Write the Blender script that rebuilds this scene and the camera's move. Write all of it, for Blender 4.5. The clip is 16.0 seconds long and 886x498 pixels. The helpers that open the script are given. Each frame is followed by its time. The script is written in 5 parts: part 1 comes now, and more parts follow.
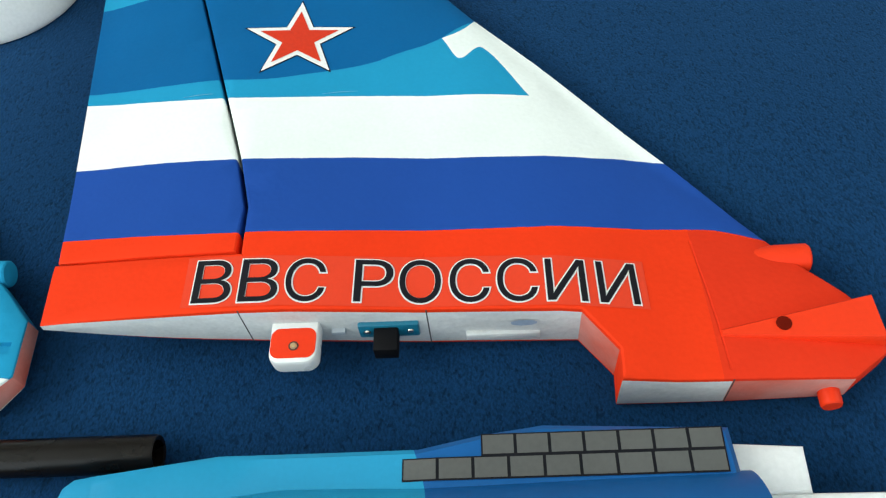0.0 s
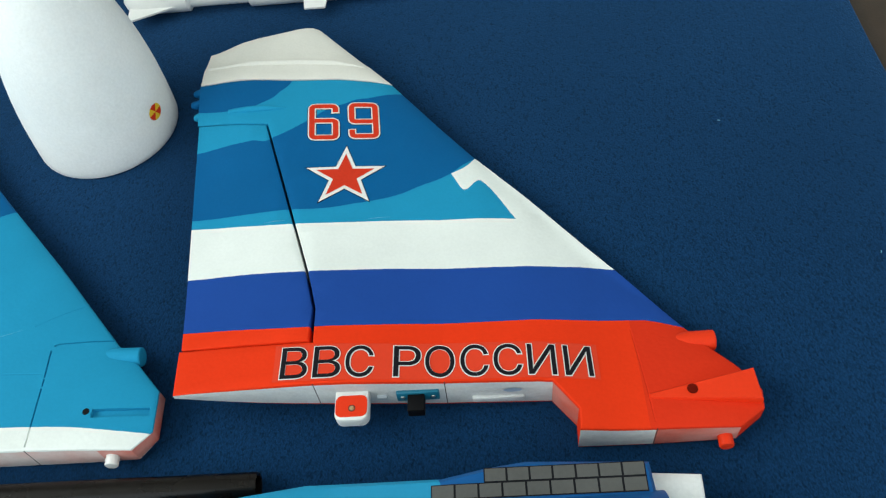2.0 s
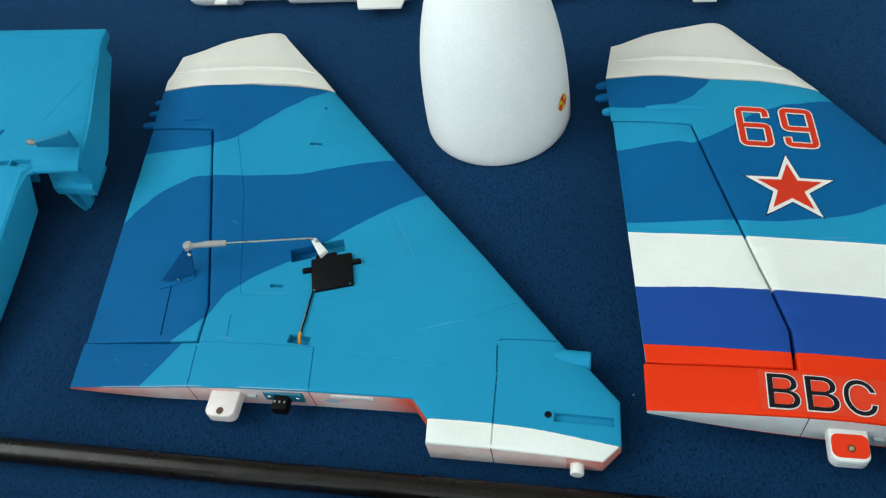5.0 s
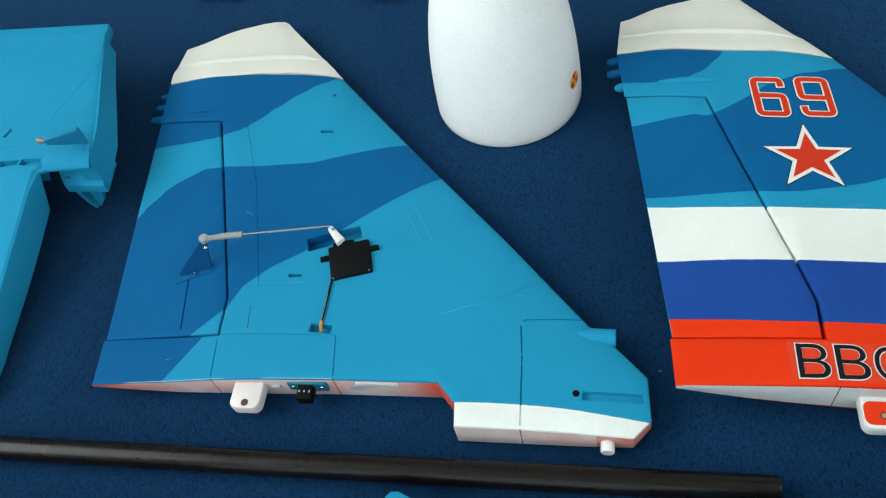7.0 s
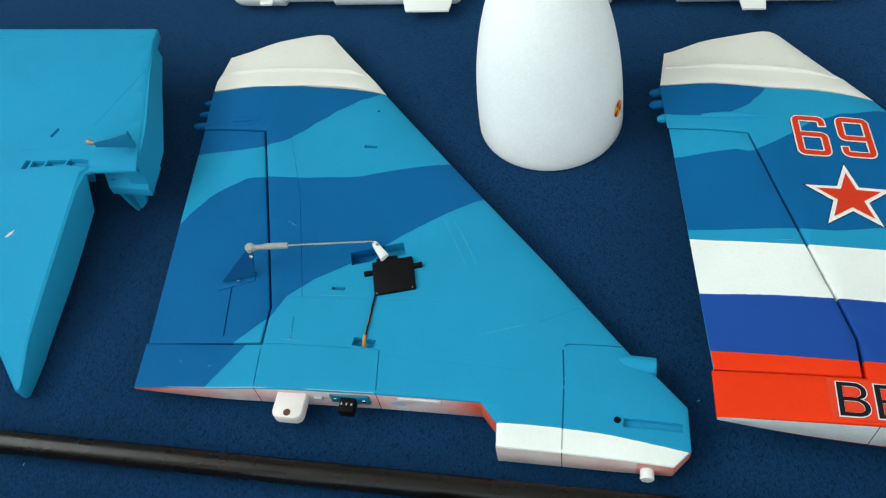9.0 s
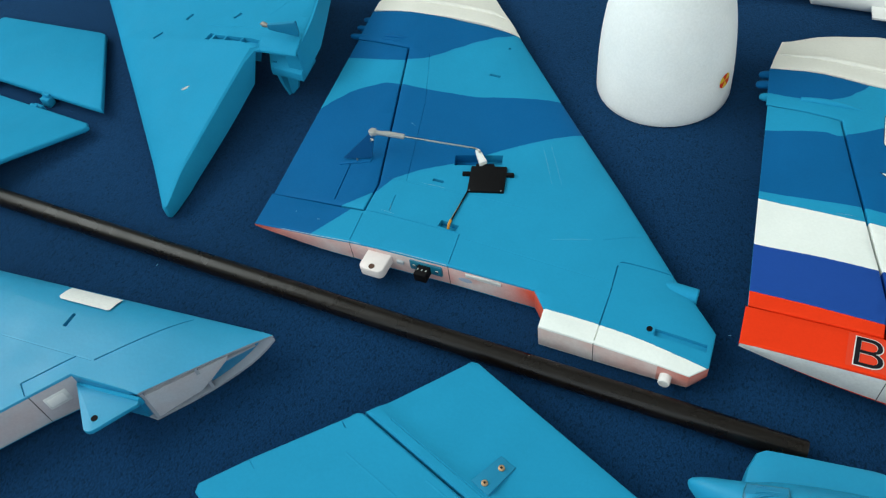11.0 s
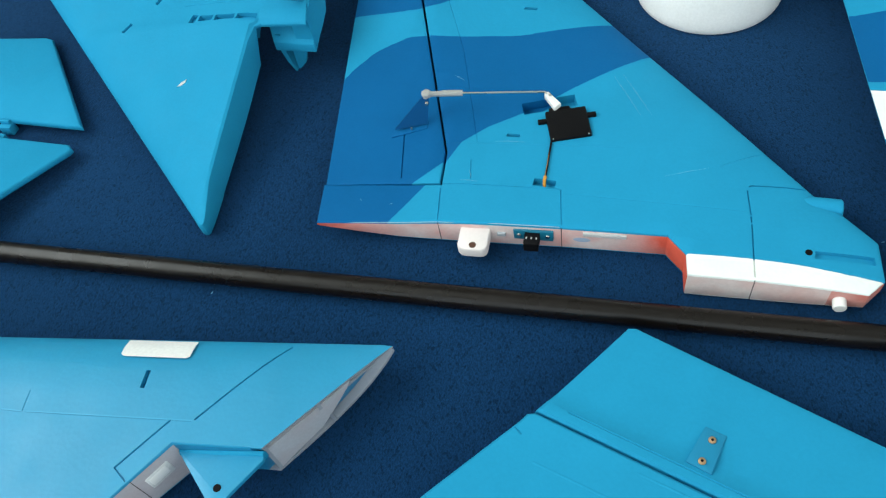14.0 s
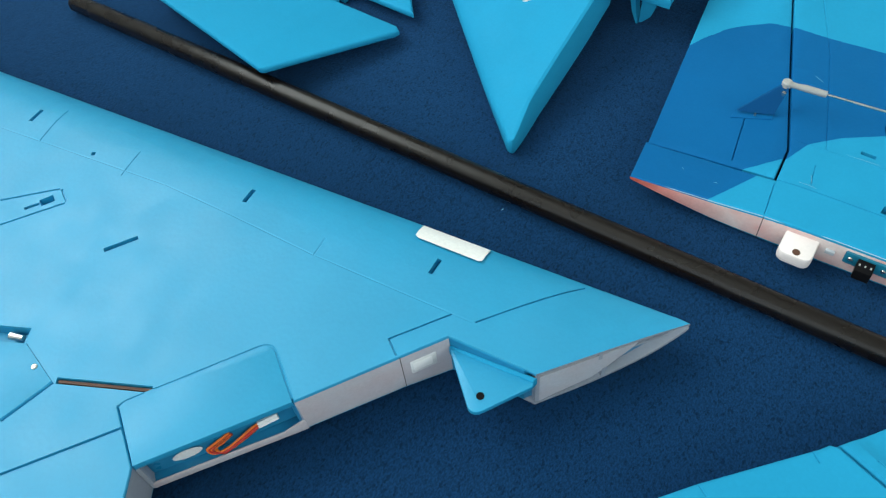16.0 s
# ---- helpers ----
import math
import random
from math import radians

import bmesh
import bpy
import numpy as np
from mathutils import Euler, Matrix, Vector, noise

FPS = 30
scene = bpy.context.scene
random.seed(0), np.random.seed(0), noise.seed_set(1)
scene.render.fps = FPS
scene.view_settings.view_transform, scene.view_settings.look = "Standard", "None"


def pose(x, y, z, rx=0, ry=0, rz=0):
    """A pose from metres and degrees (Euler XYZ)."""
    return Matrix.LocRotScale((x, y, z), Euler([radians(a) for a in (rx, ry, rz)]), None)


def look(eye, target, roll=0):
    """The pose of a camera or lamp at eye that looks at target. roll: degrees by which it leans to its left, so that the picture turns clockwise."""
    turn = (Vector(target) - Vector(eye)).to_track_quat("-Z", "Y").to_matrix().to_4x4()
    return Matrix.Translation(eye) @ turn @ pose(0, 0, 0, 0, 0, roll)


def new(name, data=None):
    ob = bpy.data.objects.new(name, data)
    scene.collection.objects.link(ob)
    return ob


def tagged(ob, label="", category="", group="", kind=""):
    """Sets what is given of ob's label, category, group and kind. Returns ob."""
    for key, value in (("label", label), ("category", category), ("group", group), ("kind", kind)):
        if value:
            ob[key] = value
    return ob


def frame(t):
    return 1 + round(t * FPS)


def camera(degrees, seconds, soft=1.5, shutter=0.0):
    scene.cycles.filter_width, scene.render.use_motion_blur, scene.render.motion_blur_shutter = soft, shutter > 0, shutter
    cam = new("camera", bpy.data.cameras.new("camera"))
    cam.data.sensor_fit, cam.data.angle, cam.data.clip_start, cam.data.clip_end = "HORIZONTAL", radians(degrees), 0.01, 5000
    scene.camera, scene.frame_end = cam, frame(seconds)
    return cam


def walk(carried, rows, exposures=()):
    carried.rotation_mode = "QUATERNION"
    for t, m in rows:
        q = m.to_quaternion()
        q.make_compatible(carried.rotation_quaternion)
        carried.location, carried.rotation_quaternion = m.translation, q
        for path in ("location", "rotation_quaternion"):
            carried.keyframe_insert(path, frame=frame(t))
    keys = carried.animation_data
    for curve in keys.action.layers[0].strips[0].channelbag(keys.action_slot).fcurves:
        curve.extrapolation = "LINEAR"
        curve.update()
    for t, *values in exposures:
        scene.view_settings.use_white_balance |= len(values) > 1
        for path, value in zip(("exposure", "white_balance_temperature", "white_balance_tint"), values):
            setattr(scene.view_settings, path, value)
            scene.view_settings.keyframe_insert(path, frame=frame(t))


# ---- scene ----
import collections
from mathutils import geometry

cam = camera(57.6, 16.0, soft=1.25)
PATH = [
    (0, 0.0018, -0.0106, 0.2513, 33.86, 4.12, -0.35),
    (0.5, 0.0051, -0.0347, 0.2980, 34.70, 5.02, -1.13),
    (1, 0.0113, -0.0487, 0.3397, 35.60, 5.72, -2.01),
    (1.5, 0.0040, -0.0523, 0.3563, 36.68, 4.84, -0.93),
    (2, 0.0055, -0.0576, 0.3601, 36.94, 4.74, -0.80),
    (2.5, 0.0067, -0.0649, 0.3650, 37.07, 4.46, -0.65),
    (3, 0.0008, -0.0666, 0.3660, 37.05, 4.34, -0.69),
    (3.5, -0.0508, -0.0599, 0.3694, 37.43, 4.15, 2.66),
    (4, -0.1077, -0.0557, 0.3721, 37.29, 5.34, 6.16),
    (4.5, -0.1490, -0.0521, 0.3701, 37.04, 7.11, 7.61),
    (5, -0.1699, -0.0460, 0.3674, 36.92, 7.95, 8.45),
    (5.2, -0.1749, -0.0437, 0.3681, 36.54, 8.29, 8.22),
    (5.9, -0.1832, -0.0408, 0.3681, 35.74, 9.13, 7.39),
    (6.7, -0.1802, -0.0454, 0.3650, 35.75, 9.35, 6.72),
    (7.5, -0.1799, -0.0507, 0.3643, 36.09, 8.84, 6.76),
    (8, -0.1840, -0.0527, 0.3657, 36.26, 8.32, 7.10),
    (8.5, -0.1887, -0.0532, 0.3691, 36.47, 8.07, 7.47),
    (9, -0.2047, -0.0500, 0.3775, 36.73, 7.33, 8.77),
    (9.2, -0.2166, -0.0504, 0.3808, 37.09, 7.07, 9.89),
    (9.7, -0.2212, -0.0617, 0.3841, 37.72, 6.68, 13.09),
    (10.25, -0.2024, -0.0901, 0.3849, 38.49, 6.36, 18.47),
    (10.8, -0.1698, -0.1209, 0.3842, 39.16, 6.37, 23.24),
    (11.3, -0.1375, -0.1389, 0.3838, 39.48, 6.84, 24.81),
    (11.5, -0.1173, -0.1452, 0.3837, 39.57, 7.34, 24.51),
    (12, -0.0787, -0.1405, 0.3757, 39.17, 7.94, 21.59),
    (12.5, -0.0677, -0.1261, 0.3550, 37.76, 7.58, 18.94),
    (13, -0.1178, -0.1133, 0.3480, 36.00, 6.62, 16.58),
    (13.5, -0.2127, -0.1128, 0.3517, 35.13, 7.26, 13.04),
    (14, -0.2789, -0.1212, 0.3590, 34.28, 7.90, 11.16),
    (14.5, -0.3224, -0.1260, 0.3649, 33.69, 7.14, 12.53),
    (15, -0.3496, -0.1302, 0.3648, 34.11, 6.80, 17.93),
    (15.5, -0.3521, -0.1411, 0.3561, 35.05, 5.76, 24.40),
    (16, -0.3554, -0.1615, 0.3386, 36.06, 4.37, 32.97),
]
EXPOSURES = [(0, 0.08), (0.5, -0.2), (2, -0.2), (3, -0.15), (4, -0.22), (5, -0.31), (7.5, -0.21), (9, -0.2), (11.5, -0.27), (12.5, -0.18), (14, 0.04), (15, 0.10), (16, 0.11)]
walk(cam, [(t, pose(x, y, z, rx, ry, rz)) for t, x, y, z, rx, ry, rz in PATH], EXPOSURES)

# ---- world and light ----
world = bpy.data.worlds.new("sky")
scene.world = world
world.use_nodes = True
sky = world.node_tree.nodes.new("ShaderNodeTexSky")
sky.sky_type, sky.sun_disc = "NISHITA", False
sky.sun_elevation, sky.sun_rotation = radians(35), radians(250)
world.node_tree.links.new(sky.outputs[0], world.node_tree.nodes["Background"].inputs[0])
world.node_tree.nodes["Background"].inputs[1].default_value = 0.1


def area_light(name, place, target, width, height, watts, colour):
    lamp = bpy.data.lights.new(name, "AREA")
    lamp.shape, lamp.size, lamp.size_y, lamp.energy, lamp.color = "RECTANGLE", width, height, watts, colour
    ob = new(name, lamp)
    ob.matrix_world = look(place, target)
    return ob


# West: the unseen main window, placed by the highlights and shadows.
area_light("side_light", (-1.68, -0.2, 1.5), (0.0, -0.2, 1.5), 2.0, 1.4, 52, (0.90, 1.0, 0.965))
# South: an added wide soft fill; no window is known there.
area_light("side_light", (0.3, -1.58, 1.25), (0.3, 0.0, 1.25), 3.0, 2.1, 30, (0.90, 1.0, 0.965))

# East: an added weak fill that brightens the blanket's right side.
area_light("side_light", (2.08, 0.5, 1.5), (0.0, 0.5, 1.5), 1.2, 1.2, 13, (0.90, 1.0, 0.965))

# ---- materials ----
MM = 0.001


class Nodes:
    """A node material under construction."""

    def __init__(self, name):
        self.mat = bpy.data.materials.new(name)
        self.mat.use_nodes = True
        self.tree = self.mat.node_tree
        self.bsdf = self.tree.nodes["Principled BSDF"]

    def put(self, kind, **sockets):
        node = self.tree.nodes.new("ShaderNode" + kind)
        for key, value in sockets.items():
            self.feed(node.inputs[int(key[1:]) if key[1:].isdigit() else key], value)
        return node

    def feed(self, socket, value):
        if isinstance(value, bpy.types.NodeSocket):
            self.tree.links.new(value, socket)
        else:
            socket.default_value = value

    def math(self, op, a, b=0.0, c=0.0):
        node = self.put("Math", i0=a, i1=b, i2=c)
        node.operation = op
        return node.outputs[0]

    def mix(self, factor, a, b, blend="MIX"):
        node = self.tree.nodes.new("ShaderNodeMix")
        node.data_type, node.blend_type = "RGBA", blend
        self.feed(node.inputs[0], factor)
        self.feed(node.inputs[6], a)
        self.feed(node.inputs[7], b)
        return node.outputs[2]

    def noise(self, scale, detail=3.0, rough=0.55):
        node = self.put("TexNoise", Vector=self.coords(), Scale=scale, Detail=detail, Roughness=rough)
        return node.outputs["Fac"]

    def coords(self):
        for node in self.tree.nodes:
            if node.type == "TEX_COORD":
                return node.outputs["Object"]
        return self.tree.nodes.new("ShaderNodeTexCoord").outputs["Object"]

    def ramp(self, value, lo, hi, a=0.0, b=1.0):
        node = self.put("MapRange", i0=value, i1=lo, i2=hi, i3=a, i4=b)
        return node.outputs[0]


def rgb(c):
    return (*c, 1.0)


def curve_height(n, x, y, points, base):
    """1 where y lies above the smooth line through the points (mm), else 0."""
    pts = sorted(((px * MM - base[0], py * MM - base[1]) for px, py in points))
    x0, x1 = pts[0][0], pts[-1][0]
    y0, y1 = min(p[1] for p in pts) - 0.001, max(p[1] for p in pts) + 0.001
    ramp = n.put("ValToRGB", i0=n.ramp(x, x0, x1))
    cr = ramp.color_ramp
    cr.interpolation = "CARDINAL" if 2 < len(pts) < 11 else "LINEAR"
    while len(cr.elements) < len(pts):
        cr.elements.new(0.5)
    for e, (px, py) in zip(cr.elements, pts):
        e.position = (px - x0) / (x1 - x0)
    for e, (px, py) in zip(cr.elements, pts):
        v = (py - y0) / (y1 - y0)
        e.color = (v, v, v, 1)
    scaled = n.math("DIVIDE", n.math("SUBTRACT", y, y0), y1 - y0)
    return n.math("GREATER_THAN", scaled, ramp.outputs[0])


def finish(n, colour, rough=0.45, vary=0.10, grain=0.05, bump=0.15, cell=0.0, metal=0.0, gloss=0.5, wear=0.0, wear_colour=(0.8, 0.8, 0.8), sheen=0.0):
    """Surface wear over a colour: broad stains, fine grain, relief and roughness that varies."""
    broad, fine = n.noise(22.0), n.noise(650.0, 2.0)
    shade = n.math("ADD", n.ramp(broad, 0.3, 0.7, 1 - vary, 1 + vary * 0.5), n.ramp(fine, 0.3, 0.7, -grain, grain))
    colour = n.mix(1.0, colour, n.put("CombineColor", i0=shade, i1=shade, i2=shade).outputs[0], "MULTIPLY")
    if wear:
        spots = n.math("GREATER_THAN", n.noise(140.0, 4.0, 0.7), 1 - wear)
        colour = n.mix(spots, colour, rgb(wear_colour))
    n.feed(n.bsdf.inputs["Base Color"], colour)
    n.feed(n.bsdf.inputs["Roughness"], n.ramp(n.noise(60.0), 0.3, 0.7, rough - 0.07, rough + 0.08))
    n.bsdf.inputs["Metallic"].default_value = metal
    n.bsdf.inputs["Specular IOR Level"].default_value = gloss
    if sheen:
        n.bsdf.inputs["Sheen Weight"].default_value = sheen
    height = n.noise(500.0, 3.0)
    if cell:
        beads = n.put("TexVoronoi", Vector=n.coords(), Scale=cell)
        height = n.math("ADD", n.math("MULTIPLY", height, 0.4), beads.outputs["Distance"])
    if bump:
        b = n.put("Bump", Strength=bump, Distance=0.0006, Height=height)
        n.feed(n.bsdf.inputs["Normal"], b.outputs[0])
    return n.mat


def plain(name, colour, **kw):
    n = Nodes(name)
    return finish(n, rgb(colour), **kw)


def painted(name, base, ground, layers, **kw):
    """Paint zones on one thing. Each layer: (colour, line above which it lies, line below which it lies or None)."""
    n = Nodes(name)
    sep = n.put("SeparateXYZ", i0=n.coords())
    wob = n.math("MULTIPLY", n.math("SUBTRACT", n.noise(260.0, 2.0), 0.5), 0.0004)
    x, y = sep.outputs[0], n.math("ADD", sep.outputs[1], wob)
    colour = rgb(ground)
    for tint, low, high in layers:
        mask = curve_height(n, x, y, low, base) if low else 1.0
        if high:
            under = n.math("SUBTRACT", 1.0, curve_height(n, x, y, high, base))
            mask = n.math("MULTIPLY", mask, under)
            if low:
                mask = n.math("MULTIPLY", mask, n.math("GREATER_THAN", x, low[0][0] * MM - base[0]))
        colour = n.mix(mask, colour, rgb(tint))
    return finish(n, colour, **kw)


LIGHT = (0.015, 0.27, 0.475)
DARK = (0.003, 0.106, 0.29)
FLAG_BLUE = (0.014, 0.066, 0.31)
RED = (0.80, 0.040, 0.008)
WHITE = (0.80, 0.83, 0.80)
CREAM = (0.74, 0.72, 0.66)
FOAM_PAINT = dict(rough=0.6, vary=0.05, grain=0.02, bump=0.10, cell=420.0, gloss=0.06)
WING_PAINT = dict(rough=0.44, vary=0.06, grain=0.02, bump=0.07, cell=420.0, gloss=0.46)

light_paint = plain("light_blue_paint", LIGHT, **FOAM_PAINT)
wing_paint = plain("light_blue_satin_paint", LIGHT, **WING_PAINT)
dark_paint = plain("dark_blue_paint", DARK, **FOAM_PAINT)
white_foam = plain("white_foam", (0.88, 0.89, 0.87), rough=0.62, vary=0.05, grain=0.03, bump=0.30, cell=330.0, gloss=0.3)
white_paint = plain("white_paint", WHITE, **FOAM_PAINT)
cream_foam = plain("cream_foam", CREAM, rough=0.6, vary=0.06, grain=0.02, bump=0.10, cell=350.0, gloss=0.3)
grey_foam = plain("bare_grey_foam", (0.68, 0.69, 0.68), rough=0.65, vary=0.22, grain=0.05, bump=0.4, cell=300.0, gloss=0.3)
white_plastic = plain("white_plastic", (0.82, 0.82, 0.80), rough=0.32, vary=0.04, grain=0.01, bump=0.03)
red_plastic = plain("red_painted_plastic", RED, rough=0.5, vary=0.05, grain=0.02, bump=0.05, gloss=0.16)
grey_plastic = plain("grey_plastic", (0.42, 0.46, 0.50), rough=0.4, vary=0.12, grain=0.03, bump=0.08)
teal_plastic = plain("teal_plastic", (0.008, 0.15, 0.24), rough=0.35, vary=0.06, grain=0.02, bump=0.04)
blue_plastic = plain("blue_plastic", (0.013, 0.20, 0.38), rough=0.33, vary=0.06, grain=0.02, bump=0.04)
dark_blue_plastic = plain("dark_blue_plastic", (0.005, 0.085, 0.26), rough=0.5, gloss=0.2, vary=0.06, grain=0.02, bump=0.04)
black_plastic = plain("black_plastic", (0.004, 0.004, 0.005), rough=0.6, gloss=0.1, vary=0.1, grain=0.04, bump=0.06)
carbon = plain("carbon_tube", (0.006, 0.004, 0.003), rough=0.29, vary=0.15, grain=0.02, bump=0.0, gloss=0.30)
steel = plain("steel_wire", (0.62, 0.60, 0.56), rough=0.28, metal=1.0, vary=0.1, bump=0.05)
brass = plain("brass", (0.42, 0.28, 0.16), rough=0.5, metal=0.7, vary=0.1, bump=0.05)
bright_brass = plain("bright_brass", (0.85, 0.62, 0.34), rough=0.3, metal=1.0, vary=0.1, bump=0.05)
clevis_plastic = plain("grey_clevis_plastic", (0.36, 0.36, 0.35), rough=0.45, vary=0.08, bump=0.05)
orange_wire = plain("orange_wire", (0.75, 0.16, 0.012), rough=0.4, vary=0.1, bump=0.05)
red_wire = plain("red_wire", (0.42, 0.02, 0.012), rough=0.4, vary=0.1, bump=0.05)
brown_wire = plain("brown_wire", (0.09, 0.035, 0.018), rough=0.45, vary=0.1, bump=0.05)
decal_red = plain("red_decal", (0.62, 0.034, 0.010), rough=0.5, gloss=0.2, vary=0.05, bump=0.03)
decal_white = plain("white_decal", (0.80, 0.80, 0.78), rough=0.4, vary=0.04, bump=0.03)
decal_black = plain("black_decal", (0.008, 0.008, 0.012), rough=0.55, gloss=0.15, vary=0.06, bump=0.03)
decal_grey = plain("grey_panel_decal", (0.085, 0.086, 0.082), rough=0.5, vary=0.1, grain=0.05, bump=0.08)
decal_yellow = plain("yellow_decal", (0.80, 0.52, 0.03), rough=0.4, vary=0.04, bump=0.03)


def overspray(name, foam, tint, amount, scale=28.0):
    """Bare foam with a drift of coloured overspray on it."""
    n = Nodes(name)
    drift = n.ramp(n.noise(scale, 3.0), 0.30, 0.72, amount[0], amount[1])
    return finish(n, n.mix(drift, rgb(foam), rgb(tint)), rough=0.6, vary=0.10, grain=0.04, bump=0.12, cell=320.0, gloss=0.3)


pink_foam = overspray("pink_oversprayed_foam", (0.74, 0.67, 0.65), (0.58, 0.16, 0.11), (0.0, 0.5), 45.0)
# White plastic of the fin's tab, its warm shade put into the colour.
shade_pink_plastic = plain("white_plastic_shaded_pink", (0.82, 0.74, 0.72), rough=0.35, vary=0.08, grain=0.02, bump=0.04)


def faded_root():
    """Pale foam with red overspray that drifts in from both ends of the fin's root."""
    n = Nodes("root_foam_with_red_overspray")
    x = n.put("SeparateXYZ", i0=n.coords()).outputs[0]
    x = n.math("ADD", x, n.math("MULTIPLY", n.math("SUBTRACT", n.noise(45.0), 0.5), 0.03))
    ends = n.math("MAXIMUM", n.ramp(x, -0.126, -0.062, 1.0, 0.0), n.ramp(x, 0.026, 0.062, 0.0, 1.0))
    drift = n.math("MAXIMUM", ends, n.ramp(n.noise(48.0), 0.36, 0.72, 0.08, 0.55))
    return finish(n, n.mix(drift, rgb((0.74, 0.68, 0.66)), rgb((0.64, 0.10, 0.06))), rough=0.6, vary=0.14, grain=0.04, bump=0.12, cell=320.0, gloss=0.3)


root_foam = faded_root()
# Both tones are set darker for the shade on the wing's root end.
lilac_foam = overspray("lilac_oversprayed_foam", (0.47, 0.49, 0.53), (0.47, 0.38, 0.39), (0.0, 0.8), 34.0)
pale_shell = plain("pale_grey_shell", (0.30, 0.33, 0.38), rough=0.45, vary=0.14, grain=0.03, bump=0.08)
cone_foam = plain("smooth_white_foam", (0.90, 0.91, 0.89), rough=0.55, vary=0.05, grain=0.03, bump=0.16, cell=300.0, gloss=0.3)
for mat in (cone_foam, white_foam):  # beaded foam lets light through
    shader = mat.node_tree.nodes["Principled BSDF"]
    shader.inputs["Subsurface Weight"].default_value = 0.6
    shader.inputs["Subsurface Radius"].default_value = (1.0, 1.0, 1.0)
    shader.inputs["Subsurface Scale"].default_value = 0.02
horn_plastic = plain("deep_blue_plastic", (0.003, 0.072, 0.21), rough=0.5, gloss=0.08, vary=0.08, grain=0.02, bump=0.04)
clear_blue = plain("thin_blue_film", (0.013, 0.225, 0.405), rough=0.45, gloss=0.2, vary=0.05, grain=0.01, bump=0.03)
gloss_blue = plain("gloss_blue_plastic", (0.010, 0.20, 0.37), rough=0.26, vary=0.06, grain=0.01, bump=0.10, gloss=0.45)
pink_edge = overspray("red_oversprayed_foam", (0.64, 0.38, 0.34), (0.62, 0.09, 0.05), (0.2, 1.0), 30.0)


def fleece():
    n = Nodes("navy_fleece")
    nap = n.put("Mapping", Vector=n.coords(), Rotation=(0.0, 0.0, 0.5), Scale=(1.0, 0.62, 1.0)).outputs[0]
    pile = n.put("TexNoise", Vector=nap, Scale=1250.0, Detail=2.0, Roughness=0.6).outputs["Fac"]
    pits = n.put("TexNoise", Vector=nap, Scale=720.0, Detail=2.0, Roughness=0.5).outputs["Fac"]
    clump, broad = n.noise(150.0, 3.0, 0.6), n.noise(6.0, 3.0)
    shade = n.math("MULTIPLY", n.ramp(clump, 0.25, 0.75, 0.96, 1.04), n.ramp(broad, 0.3, 0.7, 0.92, 1.08))
    shade = n.math("MULTIPLY", shade, n.ramp(pile, 0.34, 0.64, 0.68, 1.22))
    shade = n.math("MULTIPLY", shade, n.ramp(pits, 0.56, 0.66, 1.0, 0.56))
    grey = n.put("CombineColor", i0=shade, i1=shade, i2=shade).outputs[0]
    n.feed(n.bsdf.inputs["Base Color"], n.mix(1.0, rgb((0.0046, 0.028, 0.079)), grey, "MULTIPLY"))
    n.bsdf.inputs["Roughness"].default_value = 0.95
    n.bsdf.inputs["Specular IOR Level"].default_value = 0.03
    n.bsdf.inputs["Sheen Weight"].default_value = 0.7
    n.bsdf.inputs["Sheen Roughness"].default_value = 0.5
    n.bsdf.inputs["Sheen Tint"].default_value = (0.08, 0.22, 0.48, 1.0)
    height = n.math("ADD", n.math("MULTIPLY", pile, 0.8), n.math("SUBTRACT", n.math("MULTIPLY", clump, 0.25), n.math("MULTIPLY", pits, 0.5)))
    b = n.put("Bump", Strength=0.5, Distance=0.0010, Height=height)
    n.feed(n.bsdf.inputs["Normal"], b.outputs[0])
    return n.mat


def floorboards():
    n = Nodes("brown_wood")
    stretched = n.put("Mapping", Vector=n.coords(), Scale=(40.0, 3.0, 1.0))
    grain = n.put("TexNoise", Vector=stretched.outputs[0], Scale=2.0, Detail=5.0).outputs["Fac"]
    return finish(n, n.mix(grain, rgb((0.020, 0.013, 0.009)), rgb((0.055, 0.034, 0.022))), rough=0.4, vary=0.2)


fleece_cloth = fleece()
wood = floorboards()
wall_paint = plain("wall_paint", (0.58, 0.57, 0.54), rough=0.8, vary=0.04, bump=0.1)
ceiling_paint = plain("ceiling_paint", (0.82, 0.82, 0.80), rough=0.85, vary=0.03, bump=0.1)

# ---- mesh tools ----


def mesh_of(bm, name, offset, sharp=35):
    bmesh.ops.recalc_face_normals(bm, faces=bm.faces[:])
    me = bpy.data.meshes.new(name)
    for v in bm.verts:
        v.co -= Vector(offset)
    bm.to_mesh(me)
    bm.free()
    for p in me.polygons:
        p.use_smooth = True
    me.set_sharp_from_angle(angle=radians(sharp))
    return me


def thing(name, base, label, category, group=""):
    ob = new(name)
    ob.location = (base[0] * MM, base[1] * MM, (base[2] if len(base) > 2 else 0) * MM)
    ob.empty_display_size = 0.02
    return tagged(ob, label, category, group)


def part(name, bm, material, parent, label="", sharp=35, kind=""):
    root = parent
    while root.parent:
        root = root.parent
    ob = new(name, mesh_of(bm, name, root.location, sharp))
    for m in material if isinstance(material, (list, tuple)) else [material]:
        ob.data.materials.append(m)
    ob.parent = parent
    return tagged(ob, label, kind=kind)


